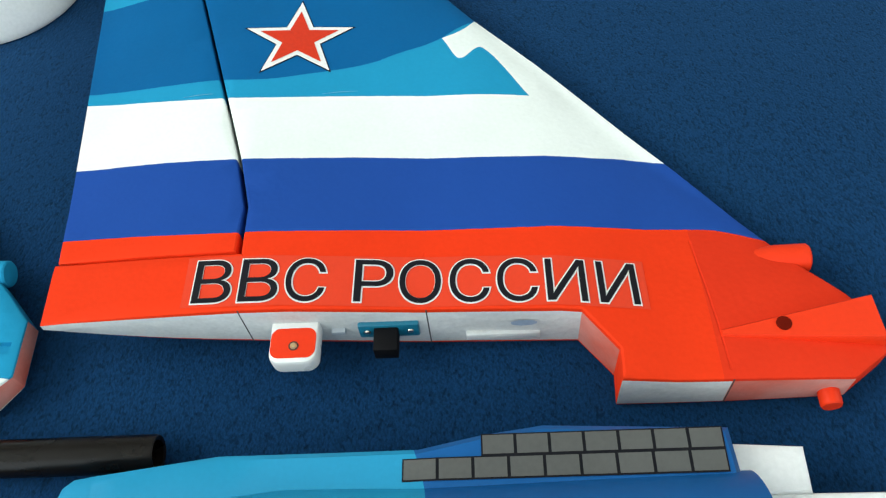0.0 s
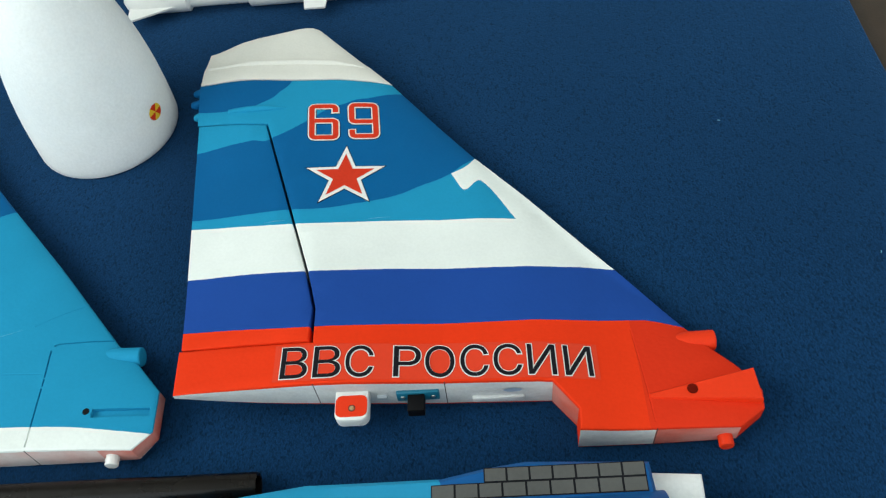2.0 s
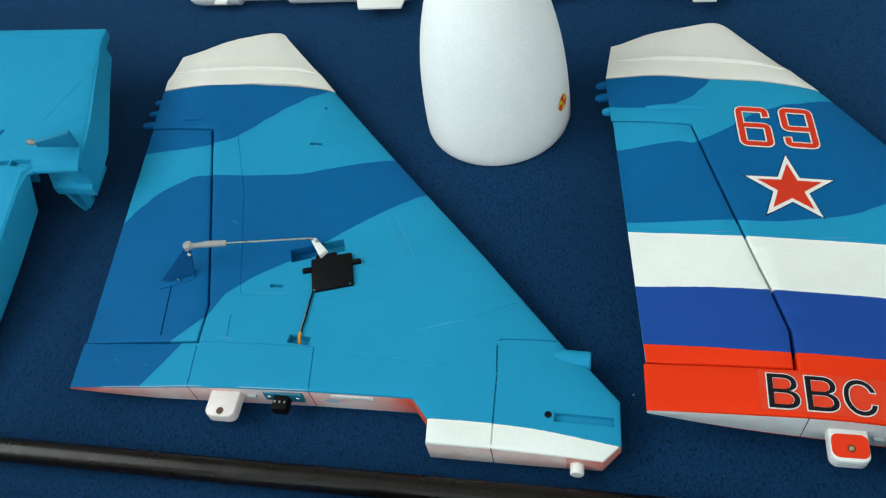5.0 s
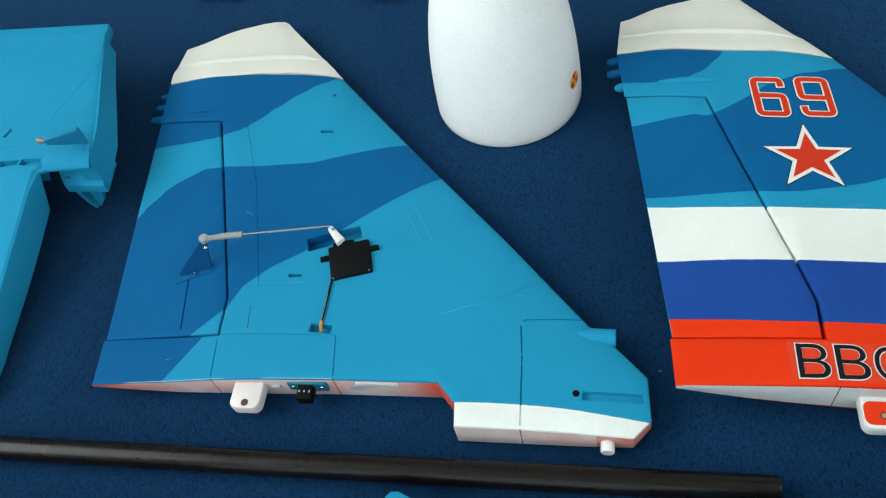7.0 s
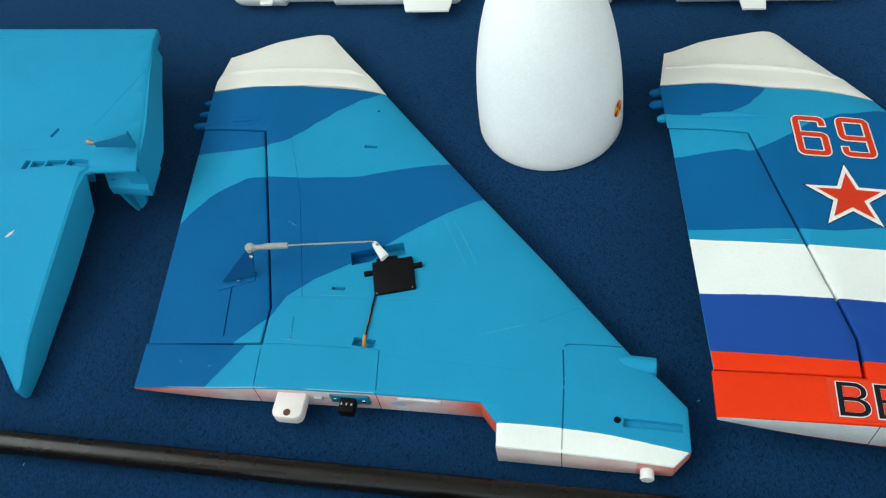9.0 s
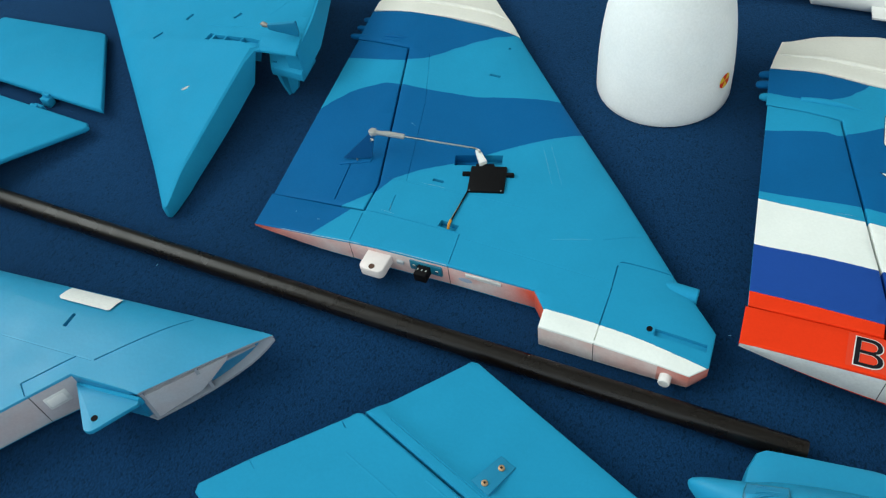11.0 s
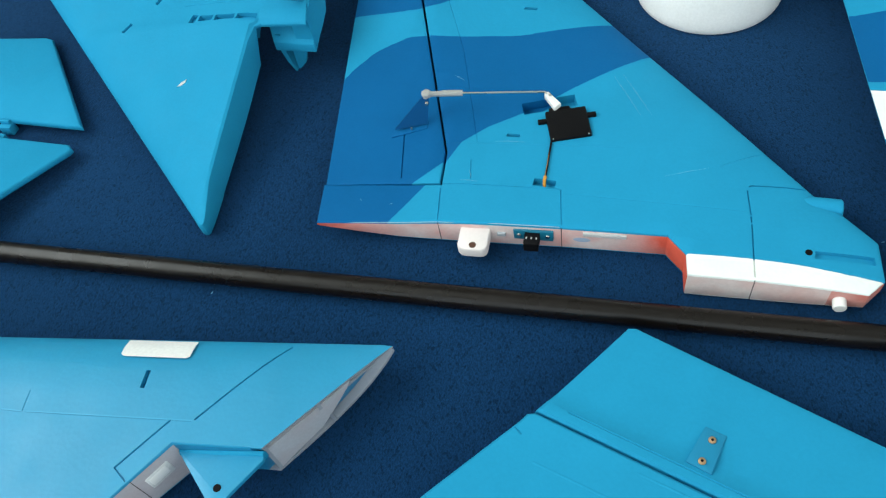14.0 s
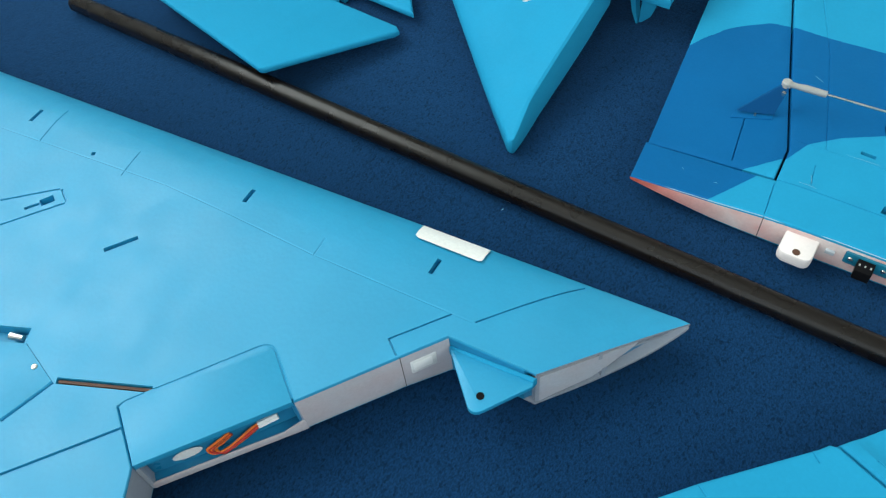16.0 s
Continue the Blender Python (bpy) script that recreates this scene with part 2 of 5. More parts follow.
def single(name, bm, material, label, category, group="", kind="", sharp=35):
    ob = new(name, mesh_of(bm, name, (0, 0, 0), sharp))
    for m in material if isinstance(material, (list, tuple)) else [material]:
        ob.data.materials.append(m)
    return tagged(ob, label, category, group, kind)


def box(x0, x1, y0, y1, z0, z1, bevel=0.0, bm=None, segments=2):
    """A box with rounded edges, in mm."""
    b = bmesh.new()
    bmesh.ops.create_cube(b, size=1.0)
    for v in b.verts:
        v.co = Vector(((x0 + x1) / 2 + v.co.x * (x1 - x0), (y0 + y1) / 2 + v.co.y * (y1 - y0), (z0 + z1) / 2 + v.co.z * (z1 - z0))) * MM
    if bevel:
        bmesh.ops.bevel(b, geom=b.edges[:], offset=bevel * MM, segments=segments, profile=0.5, affect="EDGES", clamp_overlap=True)
    return joined(bm, b)


def joined(bm, extra):
    if bm is None:
        return extra
    me = bpy.data.meshes.new("join")
    extra.to_mesh(me)
    extra.free()
    bm.from_mesh(me)
    bpy.data.meshes.remove(me)
    return bm


def turned(bm, degrees, centre):
    """Turns a bmesh about the upright line through centre (mm)."""
    c = Vector((centre[0], centre[1], 0)) * MM
    bmesh.ops.rotate(bm, verts=bm.verts[:], cent=c, matrix=Matrix.Rotation(radians(degrees), 3, "Z"))
    return bm


def pipe(points, radii, seg=14, caps=True, bm=None):
    """A round rod through points (mm), with a radius at each."""
    b = bmesh.new()
    pts = [Vector(p) * MM for p in points]
    if not isinstance(radii, (list, tuple)):
        radii = [radii] * len(pts)
    rings = []
    for i, p in enumerate(pts):
        way = (pts[min(i + 1, len(pts) - 1)] - pts[max(i - 1, 0)]).normalized()
        turn = way.to_track_quat("Z", "Y").to_matrix()
        rings.append([b.verts.new(p + turn @ Vector((math.cos(a), math.sin(a), 0)) * radii[i] * MM) for a in (2 * math.pi * k / seg for k in range(seg))])
    for r0, r1 in zip(rings, rings[1:]):
        for k in range(seg):
            b.faces.new((r0[k], r0[(k + 1) % seg], r1[(k + 1) % seg], r1[k]))
    if caps:
        b.faces.new(rings[0])
        b.faces.new(rings[-1])
    return joined(bm, b)


def smooth(points, steps=5):
    """More points on a smooth curve through points."""
    out = []
    for i in range(len(points) - 1):
        p0, p1, p2, p3 = (Vector(points[max(0, min(len(points) - 1, i + k))]) for k in (-1, 0, 1, 2))
        for k in range(steps):
            t = k / steps
            out.append(0.5 * (2 * p1 + (p2 - p0) * t + (2 * p0 - 5 * p1 + 4 * p2 - p3) * t * t + (3 * p1 - p0 - 3 * p2 + p3) * t ** 3))
    return out + [Vector(points[-1])]


def prism(outline, z0, z1, bevel=0.6, holes=(), segments=2, bm=None):
    """An upright plate over an outline (mm), with rounded rims; z0 and z1 may be functions of x, y in mm."""
    b = bmesh.new()
    face = b.faces.new([b.verts.new((x * MM, y * MM, 0)) for x, y in outline])
    made = bmesh.ops.extrude_face_region(b, geom=[face])
    up = [g for g in made["geom"] if isinstance(g, bmesh.types.BMVert)]
    deep = 0.004
    bmesh.ops.translate(b, verts=up, vec=(0, 0, deep))
    if bevel:
        rims = [e for e in b.edges if abs(e.verts[0].co.z - e.verts[1].co.z) < 1e-6]
        bmesh.ops.bevel(b, geom=rims, offset=bevel * MM, segments=segments, profile=0.5, affect="EDGES", clamp_overlap=True)
    for v in b.verts:
        lo = z0(v.co.x / MM, v.co.y / MM) if callable(z0) else z0
        hi = z1(v.co.x / MM, v.co.y / MM) if callable(z1) else z1
        v.co.z = (lo + (hi - lo) * v.co.z / deep) * MM
    return joined(bm, b)


def rounded(x0, x1, y0, y1, r, seg=5):
    """The outline of a rectangle with round corners."""
    out = []
    for cx, cy, a0 in ((x1 - r, y0 + r, -90), (x1 - r, y1 - r, 0), (x0 + r, y1 - r, 90), (x0 + r, y0 + r, 180)):
        for k in range(seg + 1):
            a = radians(a0 + 90 * k / seg)
            out.append((cx + r * math.cos(a), cy + r * math.sin(a)))
    return out


def cut(bm, geom, point, normal):
    bmesh.ops.bisect_plane(bm, geom=geom, dist=1e-7, plane_co=(point[0] * MM, point[1] * MM, 0), plane_no=(normal[0], normal[1], 0))


def slab(outline, top, bottom, rim=1.2, step=12.0, guides=(), grooves=(), side=None):
    """A moulded foam panel over an outline. top and bottom give its faces' heights (mm) at x, y.
    guides: lines that the mesh follows. grooves: (x0, y0, x1, y1, width, depth), pressed into the top.
    side: the material's index for the upright face at x, y."""
    deep = 0.012
    bm = bmesh.new()
    face = bm.faces.new([bm.verts.new((x * MM, y * MM, 0)) for x, y in outline])
    made = bmesh.ops.extrude_face_region(bm, geom=[face])
    bmesh.ops.translate(bm, verts=[g for g in made["geom"] if isinstance(g, bmesh.types.BMVert)], vec=(0, 0, deep))
    bm.faces.ensure_lookup_table()
    for f in bm.faces:
        c = f.calc_center_median()
        if side and len(f.verts) == 4 and abs(c.z - deep / 2) < 1e-5:
            f.material_index = side(c.x / MM, c.y / MM)
    rims = [e for e in bm.edges if abs(e.verts[0].co.z - e.verts[1].co.z) < 1e-6]
    bmesh.ops.bevel(bm, geom=rims, offset=rim * MM, segments=2, profile=0.5, affect="EDGES", clamp_overlap=True, material=0)
    bmesh.ops.triangulate(bm, faces=[f for f in bm.faces if len(f.verts) > 4])
    xs, ys = [p[0] for p in outline], [p[1] for p in outline]

    def everything():
        return bm.verts[:] + bm.edges[:] + bm.faces[:]

    for k in range(1, int((max(xs) - min(xs)) / step) + 1):
        cut(bm, everything(), (min(xs) + k * step, 0), (1, 0))
    for k in range(1, int((max(ys) - min(ys)) / step) + 1):
        cut(bm, everything(), (0, min(ys) + k * step), (0, 1))
    for (ax, ay), (bx, by) in guides:
        cut(bm, everything(), (ax, ay), (by - ay, ax - bx))
    for x0, y0, x1, y1, width, depth in grooves:
        long = math.hypot(x1 - x0, y1 - y0)
        d = ((x1 - x0) / long, (y1 - y0) / long)
        n = (-d[1], d[0])
        pad = width / 2 + 1.0
        lim = (min(x0, x1) - pad, max(x0, x1) + pad, min(y0, y1) - pad, max(y0, y1) + pad)
        for off, way in ((width / 2, n), (-width / 2, n), (width / 2 + 0.25, n), (-width / 2 - 0.25, n), (width / 2 + 0.6, n), (-width / 2 - 0.6, n), (0, d), (-0.25, d), (-0.6, d), (long, d), (long + 0.25, d), (long + 0.6, d)):
            near = []
            for f in bm.faces:
                if all(v.co.z > deep - 1e-5 for v in f.verts):
                    fx, fy = [v.co.x / MM for v in f.verts], [v.co.y / MM for v in f.verts]
                    if max(fx) > lim[0] and min(fx) < lim[1] and max(fy) > lim[2] and min(fy) < lim[3]:
                        near.append(f)
            geom = set(near)
            for f in near:
                geom.update(f.edges)
                geom.update(f.verts)
            cut(bm, list(geom), (x0 + way[0] * off, y0 + way[1] * off), way)
    bmesh.ops.triangulate(bm, faces=[f for f in bm.faces if len(f.verts) > 4])
    for v in bm.verts:
        x, y, w = v.co.x / MM, v.co.y / MM, v.co.z / deep
        hi, lo = top(x, y), bottom(x, y)
        press = 0.0
        if w > 0.999:
            for x0, y0, x1, y1, width, depth in grooves:
                long = math.hypot(x1 - x0, y1 - y0)
                dx, dy = (x1 - x0) / long, (y1 - y0) / long
                s, c = (x - x0) * dx + (y - y0) * dy, (y - y0) * dx - (x - x0) * dy
                if -0.05 < s < long + 0.05 and abs(c) < width / 2 + 0.05:
                    press = depth
        v.co.z = (lo + (hi - lo) * w - press) * MM
    return bm


def clamp(v, a=0.0, b=1.0):
    return max(a, min(b, v))


def on_line(v, points):
    """Straight lines through points of (v, value)."""
    if v <= points[0][0]:
        return points[0][1]
    for (a, p), (b, q) in zip(points, points[1:]):
        if v <= b:
            return p + (q - p) * (v - a) / (b - a)
    return points[-1][1]


def foil(u):
    """The thickness of a moulded foam section, 1 where it is full; u runs from the nose to the tail."""
    u = clamp(u)
    if u < 0.3:
        return max(0.10, math.sqrt(1 - ((0.3 - u) / 0.3) ** 2))
    return 1.0 if u < 0.70 else 1 - 0.90 * ((u - 0.70) / 0.30) ** 1.25


# ---- the room: unseen walls and ceiling, added to close it and bounce light ----
def wall(name, x0, x1, y0, y1, z0=-5, z1=2500, material=None):
    return single(name, box(x0, x1, y0, y1, z0, z1), material or wall_paint, "plain pale painted wall closing the room", "wall", kind="structure")


floor = single("floor", box(-1800, 2200, -1700, 2300, -60, -6), wood, "dark brown wooden floor under the blanket", "floor", kind="structure")
ceiling = single("ceiling", box(-1800, 2200, -1700, 2300, 2500, 2560), ceiling_paint, "plain white ceiling of the room", "ceiling", kind="structure")
east = box(2100, 2200, -1600, -100, -5, 2500)
box(2100, 2200, 1100, 2200, -5, 2500, bm=east)
box(2100, 2200, -100, 1100, -5, 900, bm=east)
box(2100, 2200, -100, 1100, 2100, 2500, bm=east)
single("wall_east", east, wall_paint, "plain pale painted wall with a small opening for an added light", "wall", kind="structure")
wall("wall_north", -1800, 2200, 2200, 2300)
south = box(-1800, -1200, -1700, -1600, -5, 2500)
box(1800, 2200, -1700, -1600, -5, 2500, bm=south)
box(-1200, 1800, -1700, -1600, -5, 200, bm=south)
box(-1200, 1800, -1700, -1600, 2300, 2500, bm=south)
single("wall_south", south, wall_paint, "plain pale painted wall with a wide opening for an added light", "wall", kind="structure")
west = box(-1800, -1700, -1600, -1200, -5, 2500)
box(-1800, -1700, 800, 2200, -5, 2500, bm=west)
box(-1800, -1700, -1200, 800, -5, 800, bm=west)
box(-1800, -1700, -1200, 800, 2200, 2500, bm=west)
single("wall_west", west, wall_paint, "plain pale painted wall with a window opening", "wall", kind="structure")

# ---- the blanket ----
EDGE_X = 262.0


def blanket_mesh():
    bm = prism([(-1500, -900), (EDGE_X, -900), (EDGE_X, 1000), (-1500, 1000)], -6, 0, bevel=1.8, segments=3)
    bmesh.ops.triangulate(bm, faces=[f for f in bm.faces if len(f.verts) > 4])
    for k in range(1, 88):
        cut(bm, bm.verts[:] + bm.edges[:] + bm.faces[:], (-1500 + 20 * k, 0), (1, 0))
    for k in range(1, 95):
        cut(bm, bm.verts[:] + bm.edges[:] + bm.faces[:], (0, -900 + 20 * k), (0, 1))
    for v in bm.verts:
        if v.co.z > -0.001:
            v.co.z -= 0.0012 * (0.5 + 0.5 * noise.noise(v.co * 9.0))
        if v.co.x > (EDGE_X - 3) * MM:
            v.co.x += 0.003 * noise.noise(Vector((0, v.co.y * 6.0, 0)))
    return bm


single("blanket", blanket_mesh(), fleece_cloth, "dark navy blue fleece blanket spread flat", "blanket")

# ---- the upright fins ----
# Both fins lie flat: tail edge towards -x, root towards -y.


def fin_height(tail, nose, mid, half):
    def top(x, y):
        t, n = on_line(y, tail), on_line(y, nose)
        return mid(x, y) + half(x, y) * max(foil((n - x) / (n - t)), on_line(y, [(342, 0.0), (350, 0.45)]))

    def bottom(x, y):
        t, n = on_line(y, tail), on_line(y, nose)
        u = clamp((n - x) / (n - t))
        full = foil(u) if u < 0.7 else 1 - 0.90 * ((u - 0.70) / 0.30) ** 2.1
        return max(0.0, mid(x, y) - half(x, y) * full)

    return top, bottom


def screw(parent, x, y, z, r=1.6, material=None, name="screw"):
    head = pipe([(x, y, z - 0.6), (x, y, z + 0.2), (x, y, z + 0.5)], [r, r, r * 0.6], 12)
    box(x - r * 0.8, x + r * 0.8, y - 0.2, y + 0.2, z + 0.35, z + 0.62, bm=head)
    return part(name, head, material or steel, parent)


def mounting_tab(parent, x0, x1, y0, y1, z0, z1, material, hole, hole_material):
    """The lug at a fin's root: a thick rounded plate with a bolt hole."""
    outline = [(x0, y1), *[(x0 + 4 - 4 * math.cos(a), y0 + 4 - 4 * math.sin(a)) for a in (radians(k * 15) for k in range(7))],
               *[(x1 - 4 + 4 * math.sin(a), y0 + 4 - 4 * math.cos(a)) for a in (radians(k * 15) for k in range(7))], (x1, y1)]
    tab = part("mounting_tab", prism(outline, z0, z1, 0.9, segments=3), material, parent, "rounded mounting lug with a bolt hole")
    # No hole is cut: a dark disc on the face gives its shade.
    part("bolt_hole", pipe([(hole[0], hole[1], z1 - 2), (hole[0], hole[1], z1 + 0.15)], 1.9, 16), hole_material, tab)
    return tab


def root_plug(parent, x0, x1, y, z0, z1, plug, reach, pins=True):
    """The blue socket plate in a fin's root with its black plug and two screws."""
    bm = bmesh.new()
    plate = box(x0, x1, y - 1.2, y + 1.0, z0, z1, 0.7)
    bm.free()
    socket = part("socket_plate", plate, teal_plastic, parent, "teal plastic socket plate")
    part("plug", box(plug[0], plug[1], y - reach, y, z0 + 0.5, z1 - 1.2, 0.4), black_plastic, socket, "black servo plug")
    for sx in (x0 + 3, x1 - 3):
        s = pipe([(sx, y - 1.1, (z0 + z1) / 2), (sx, y - 1.6, (z0 + z1) / 2)], [1.3, 1.0], 10)
        part("screw", s, steel, socket)
    if pins:
        for k in range(3):
            px = plug[0] + (plug[1] - plug[0]) * (k + 0.5) / 3
            part("contact", box(px - 0.4, px + 0.4, y - reach + 3.4, y - reach + 4.6, z1 - 1.3, z1 - 1.12), clevis_plastic, socket)
    return socket


# --- fin with the plain blue side up ---
F1 = (-320, 190, 0)
F1_TAIL = [(95, -446), (141, -447), (304, -471), (341, -477), (375, -475), (400, -452)]
F1_NOSE = [(95, -146), (128, -150), (155, -184), (209, -232), (253, -272), (281, -297), (342, -351), (395, -399), (400, -404)]
f1_top, f1_bottom = fin_height(F1_TAIL, F1_NOSE, lambda x, y: 9.4 + 2.6 * clamp((-400 - x) / 60), lambda x, y: on_line(y, [(119, 9.4), (341, 6.4), (400, 5.2)]))

f1_base = (F1[0] * MM, F1[1] * MM)


def f1_layers(root_line):
    """The camouflage bands; the lowest begins on root_line, which steps between fin and rudder."""
    return [
        (DARK, root_line + [(-374, 173.3), (-361, 185.4), (-338, 200.2), (-316, 219.3), (-293, 237.5), (-274, 252.2), (-240, 268)], None),
        (LIGHT, [(-480, 200), (-470, 209), (-457, 228), (-447, 243.3), (-428, 257), (-414, 260.2), (-376.5, 261.3), (-344.6, 265.3), (-298, 279.3), (-270, 288)], None),
        (DARK, [(-490, 279.6), (-465, 281.2), (-434, 283.8), (-420, 287), (-405, 295), (-394, 306.2), (-382.8, 317.4), (-370, 328.4), (-356, 339), (-340, 352)], None),
        (WHITE, None, [(-260, 108), (-248, 109), (-218, 109), (-190, 107.5), (-160, 104.5)]),
    ]


f1_paint = painted("fin_blue_camouflage", f1_base, LIGHT, f1_layers([(-480, 50), (-409, 60), (-405, 116), (-397, 129), (-389, 142), (-384, 151), (-379.5, 160.3)]), **FOAM_PAINT)
f1_rudder_paint = painted("rudder_blue_camouflage", f1_base, LIGHT, f1_layers([(-480, 50), (-404, 90), (-399, 141), (-390, 150), (-381, 159), (-379.5, 161.5)]), **FOAM_PAINT)

fin_blue = thing("tail_fin", F1, "light blue foam tail fin with dark blue camouflage, lying flat", "model part", "tail fins")
f1_body = [(-446, 113.5), (-424, 114.6), (-377, 116.8), (-312, 118.6), (-274, 118.9), (-259, 119), (-250, 109), (-249, 97), (-218, 97), (-184, 96.6), (-167.6, 96.4), (-159.6, 105.6), (-160.6, 127), (-175, 143), (-188, 155), (-234, 208.5), (-274, 252.5), (-299, 280.5), (-352, 341),
           (-410, 344.4), (-477, 340.5), (-471.5, 304.5), (-424.3, 300.3), (-381.3, 165.6), (-380, 142.5), (-449, 140)]


def f1_side(x, y):
    if y < 121 and x < -245:
        return 4
    if y < 100:
        return 1 if x < -186 else 3
    return (3 if (x > -172 and y < 126) or (x < -240 and y < 112) else 0)


f1_lines = [(-380, 142.8, -316, 143.6, 0.28, 0.4), (-380, 140, -377.4, 118.5, 0.3, 0.5), (-315, 143, -312, 120.5, 0.3, 0.5),
            (-406.4, 298, -398, 277, 0.28, 0.3), (-397, 274.4, -386, 246.6, 0.28, 0.3), (-385.4, 244, -377, 215, 0.28, 0.3), (-376.4, 213, -365, 173, 0.28, 0.3), (-366.4, 160, -364.4, 147, 0.28, 0.4), (-380, 172.6, -284.5, 176, 0.25, 0.2), (-313, 141, -222, 138, 0.25, 0.15),
            (-221, 151.6, -219.6, 136, 0.4, 1.0), (-219.5, 134.6, -219.3, 131, 0.4, 1.0), (-219.2, 129.6, -218.2, 99, 0.4, 1.0), (-220, 154.4, -219, 155.4, 0.5, 0.8), (-219, 155.4, -190, 158.4, 0.5, 0.8), (-234, 167.3, -213, 180, 0.4, 0.25),
            (-354.4, 288.7, -346.6, 288.2, 1.8, 2.2), (-349.4, 180, -342.4, 179.8, 1.8, 2.2), (-353, 322, -351.6, 321.8, 1.6, 2.0),
            (-343, 200.4, -314, 209.6, 8.6, 6.0), (-330, 147.6, -318.4, 146.6, 4.6, 4.0), (-190.4, 115.2, -163.4, 115.9, 4.0, 2.2)]
part("fin_body", slab(f1_body, f1_top, f1_bottom, 1.0, 11.0, guides=[((-186, 155), (-350, 341)), ((-191, 155), (-355, 341)), ((-198, 155), (-362, 341))], grooves=f1_lines, side=f1_side),
               [f1_paint, pink_foam, pink_edge, pink_edge, root_foam], fin_blue)
part("rudder", slab([(-448.0, 140.4), (-381.2, 143.4), (-382.3, 165.4), (-425.3, 299.4), (-470.8, 303.5)], lambda x, y: f1_top(x, y) - 0.2, f1_bottom, 0.9, 11.0,
                    grooves=[(-404.3, 146.8, -410, 181, 0.4, 0.8)]), f1_rudder_paint, fin_blue, "hinged rudder in two blues")
part("tip_cap", slab([(-477, 342), (-433, 342.6), (-410, 345.4), (-387, 345), (-352, 342), (-398.6, 395), (-404.6, 402.4), (-407.4, 403.2), (-421.5, 399.2), (-452.8, 388), (-475, 376)], lambda x, y: f1_top(x, y) - (1.2 if y > on_line(x, [(-473, 358), (-438, 359), (-406, 361.6), (-382, 361.4), (-369, 359.2)]) else 0), f1_bottom, 1.0, 8.0), cream_foam, fin_blue, "unpainted cream white foam tip")
for y, z in ((332, 9.5), (321, 9.5), (309.5, 10)):
    part("antenna_prong", pipe([(-482, y, z), (-481, y, z), (-478.5, y, z), (-470, y - 0.5, z + 1), (-452, y - 1.5, z + 3)], [0.3, 1.6, 2.3, 2.7, 1.2], 12), dark_paint, fin_blue)
part("locating_lug", pipe([(-200, 150, 10), (-190, 149.5, 10.5), (-175.6, 149, 10.5), (-175, 149, 10.5)], [3.0, 5.0, 5.0, 4.5], 18), light_paint, fin_blue)
part("peg", pipe([(-179, 99, 8.5), (-179, 92.3, 8.2), (-179, 91.8, 8.2)], [3.2, 3.2, 2.8], 16), white_plastic, fin_blue, "short white peg")
mounting_tab(fin_blue, -365.2, -349, 103.4, 119, 7.0, 14.2, shade_pink_plastic, (-356.8, 106.4), brown_wire)
root_plug(fin_blue, -337, -316, 118.2, 7.5, 15.6, (-330.8, -323.0), 8.6)
ring = part("hole_collar", pipe([(-193.4, 116.1, 13), (-193.4, 116.1, f1_top(-193.4, 116.1) + 0.1)], 3.0, 18), light_paint, fin_blue)
# A solid black disc drawn for the shade inside the screw hole.
part("screw_hole", pipe([(-193.4, 116.1, 13), (-193.4, 116.1, f1_top(-193.4, 116.1) + 0.3)], 1.7, 16), black_plastic, ring)

# servo, arm, pushrod and horn
SX, SY = -315.6, 188.0
servo = part("servo", turned(box(SX - 11.5, SX + 11.5, SY - 9, SY + 13, 10, 19.8, 0.8), 15.5, (SX, SY)), black_plastic, fin_blue, "black servo sunk in the fin")
part("servo_ear", turned(box(SX - 16.4, SX - 11.3, SY + 5, SY + 7.6, 13, 19.9, 0.4), 15.5, (SX, SY)), black_plastic, servo)
part("servo_ear", turned(box(SX + 11.3, SX + 16.4, SY + 5, SY + 7.6, 13, 19.9, 0.4), 15.5, (SX, SY)), black_plastic, servo)
part("gear_case", turned(box(SX - 9, SX + 3, SY + 12.5, SY + 16, 11, 19.0, 0.8), 15.5, (SX, SY)), black_plastic, servo)
for x, y in ((SX - 7.4, SY - 10.9), (SX + 11.6, SY - 5.4)):
    part("screw", pipe([(x, y, 19.6), (x, y, 20.1)], [0.6, 0.4], 8), steel, servo)
ax, ay, bx, by = -330.2, 208.8, -323.2, 200.6
arm_line = [(ax - 0.68 * 1.9 * math.cos(t) + 0.546 * 1.7 * math.sin(t), ay + 0.546 * 1.9 * math.cos(t) + 0.838 * 1.7 * math.sin(t)) for t in (radians(k * 22.5) for k in range(4, -5, -1))]
arm = part("servo_arm", prism(arm_line + [(bx - 1.5, by - 2.2), (bx + 1.6, by + 2.4)], 18.6, lambda x, y: 22.6 + (x + 330) * -0.12, 0.5), white_plastic, fin_blue, "white plastic servo arm")
part("screw", pipe([(-328.4, 207.8, 21.8), (-328.4, 207.8, 23.0)], [1.1, 0.8], 10), steel, arm)
rod = part("pushrod", pipe([(-379, 198.0, 31.0), (-333, 208.4, 24.2), (-331.2, 208.9, 23.6), (-330.6, 209.0, 21.0)], 0.62, 10), steel, fin_blue, "thin steel pushrod")
clevis = pipe([(-396.3, 192.6, 34.6), (-392, 194.2, 33.4), (-387, 196.0, 32.4), (-377, 198.4, 30.8)], [2.0, 1.5, 1.9, 1.8], 12)
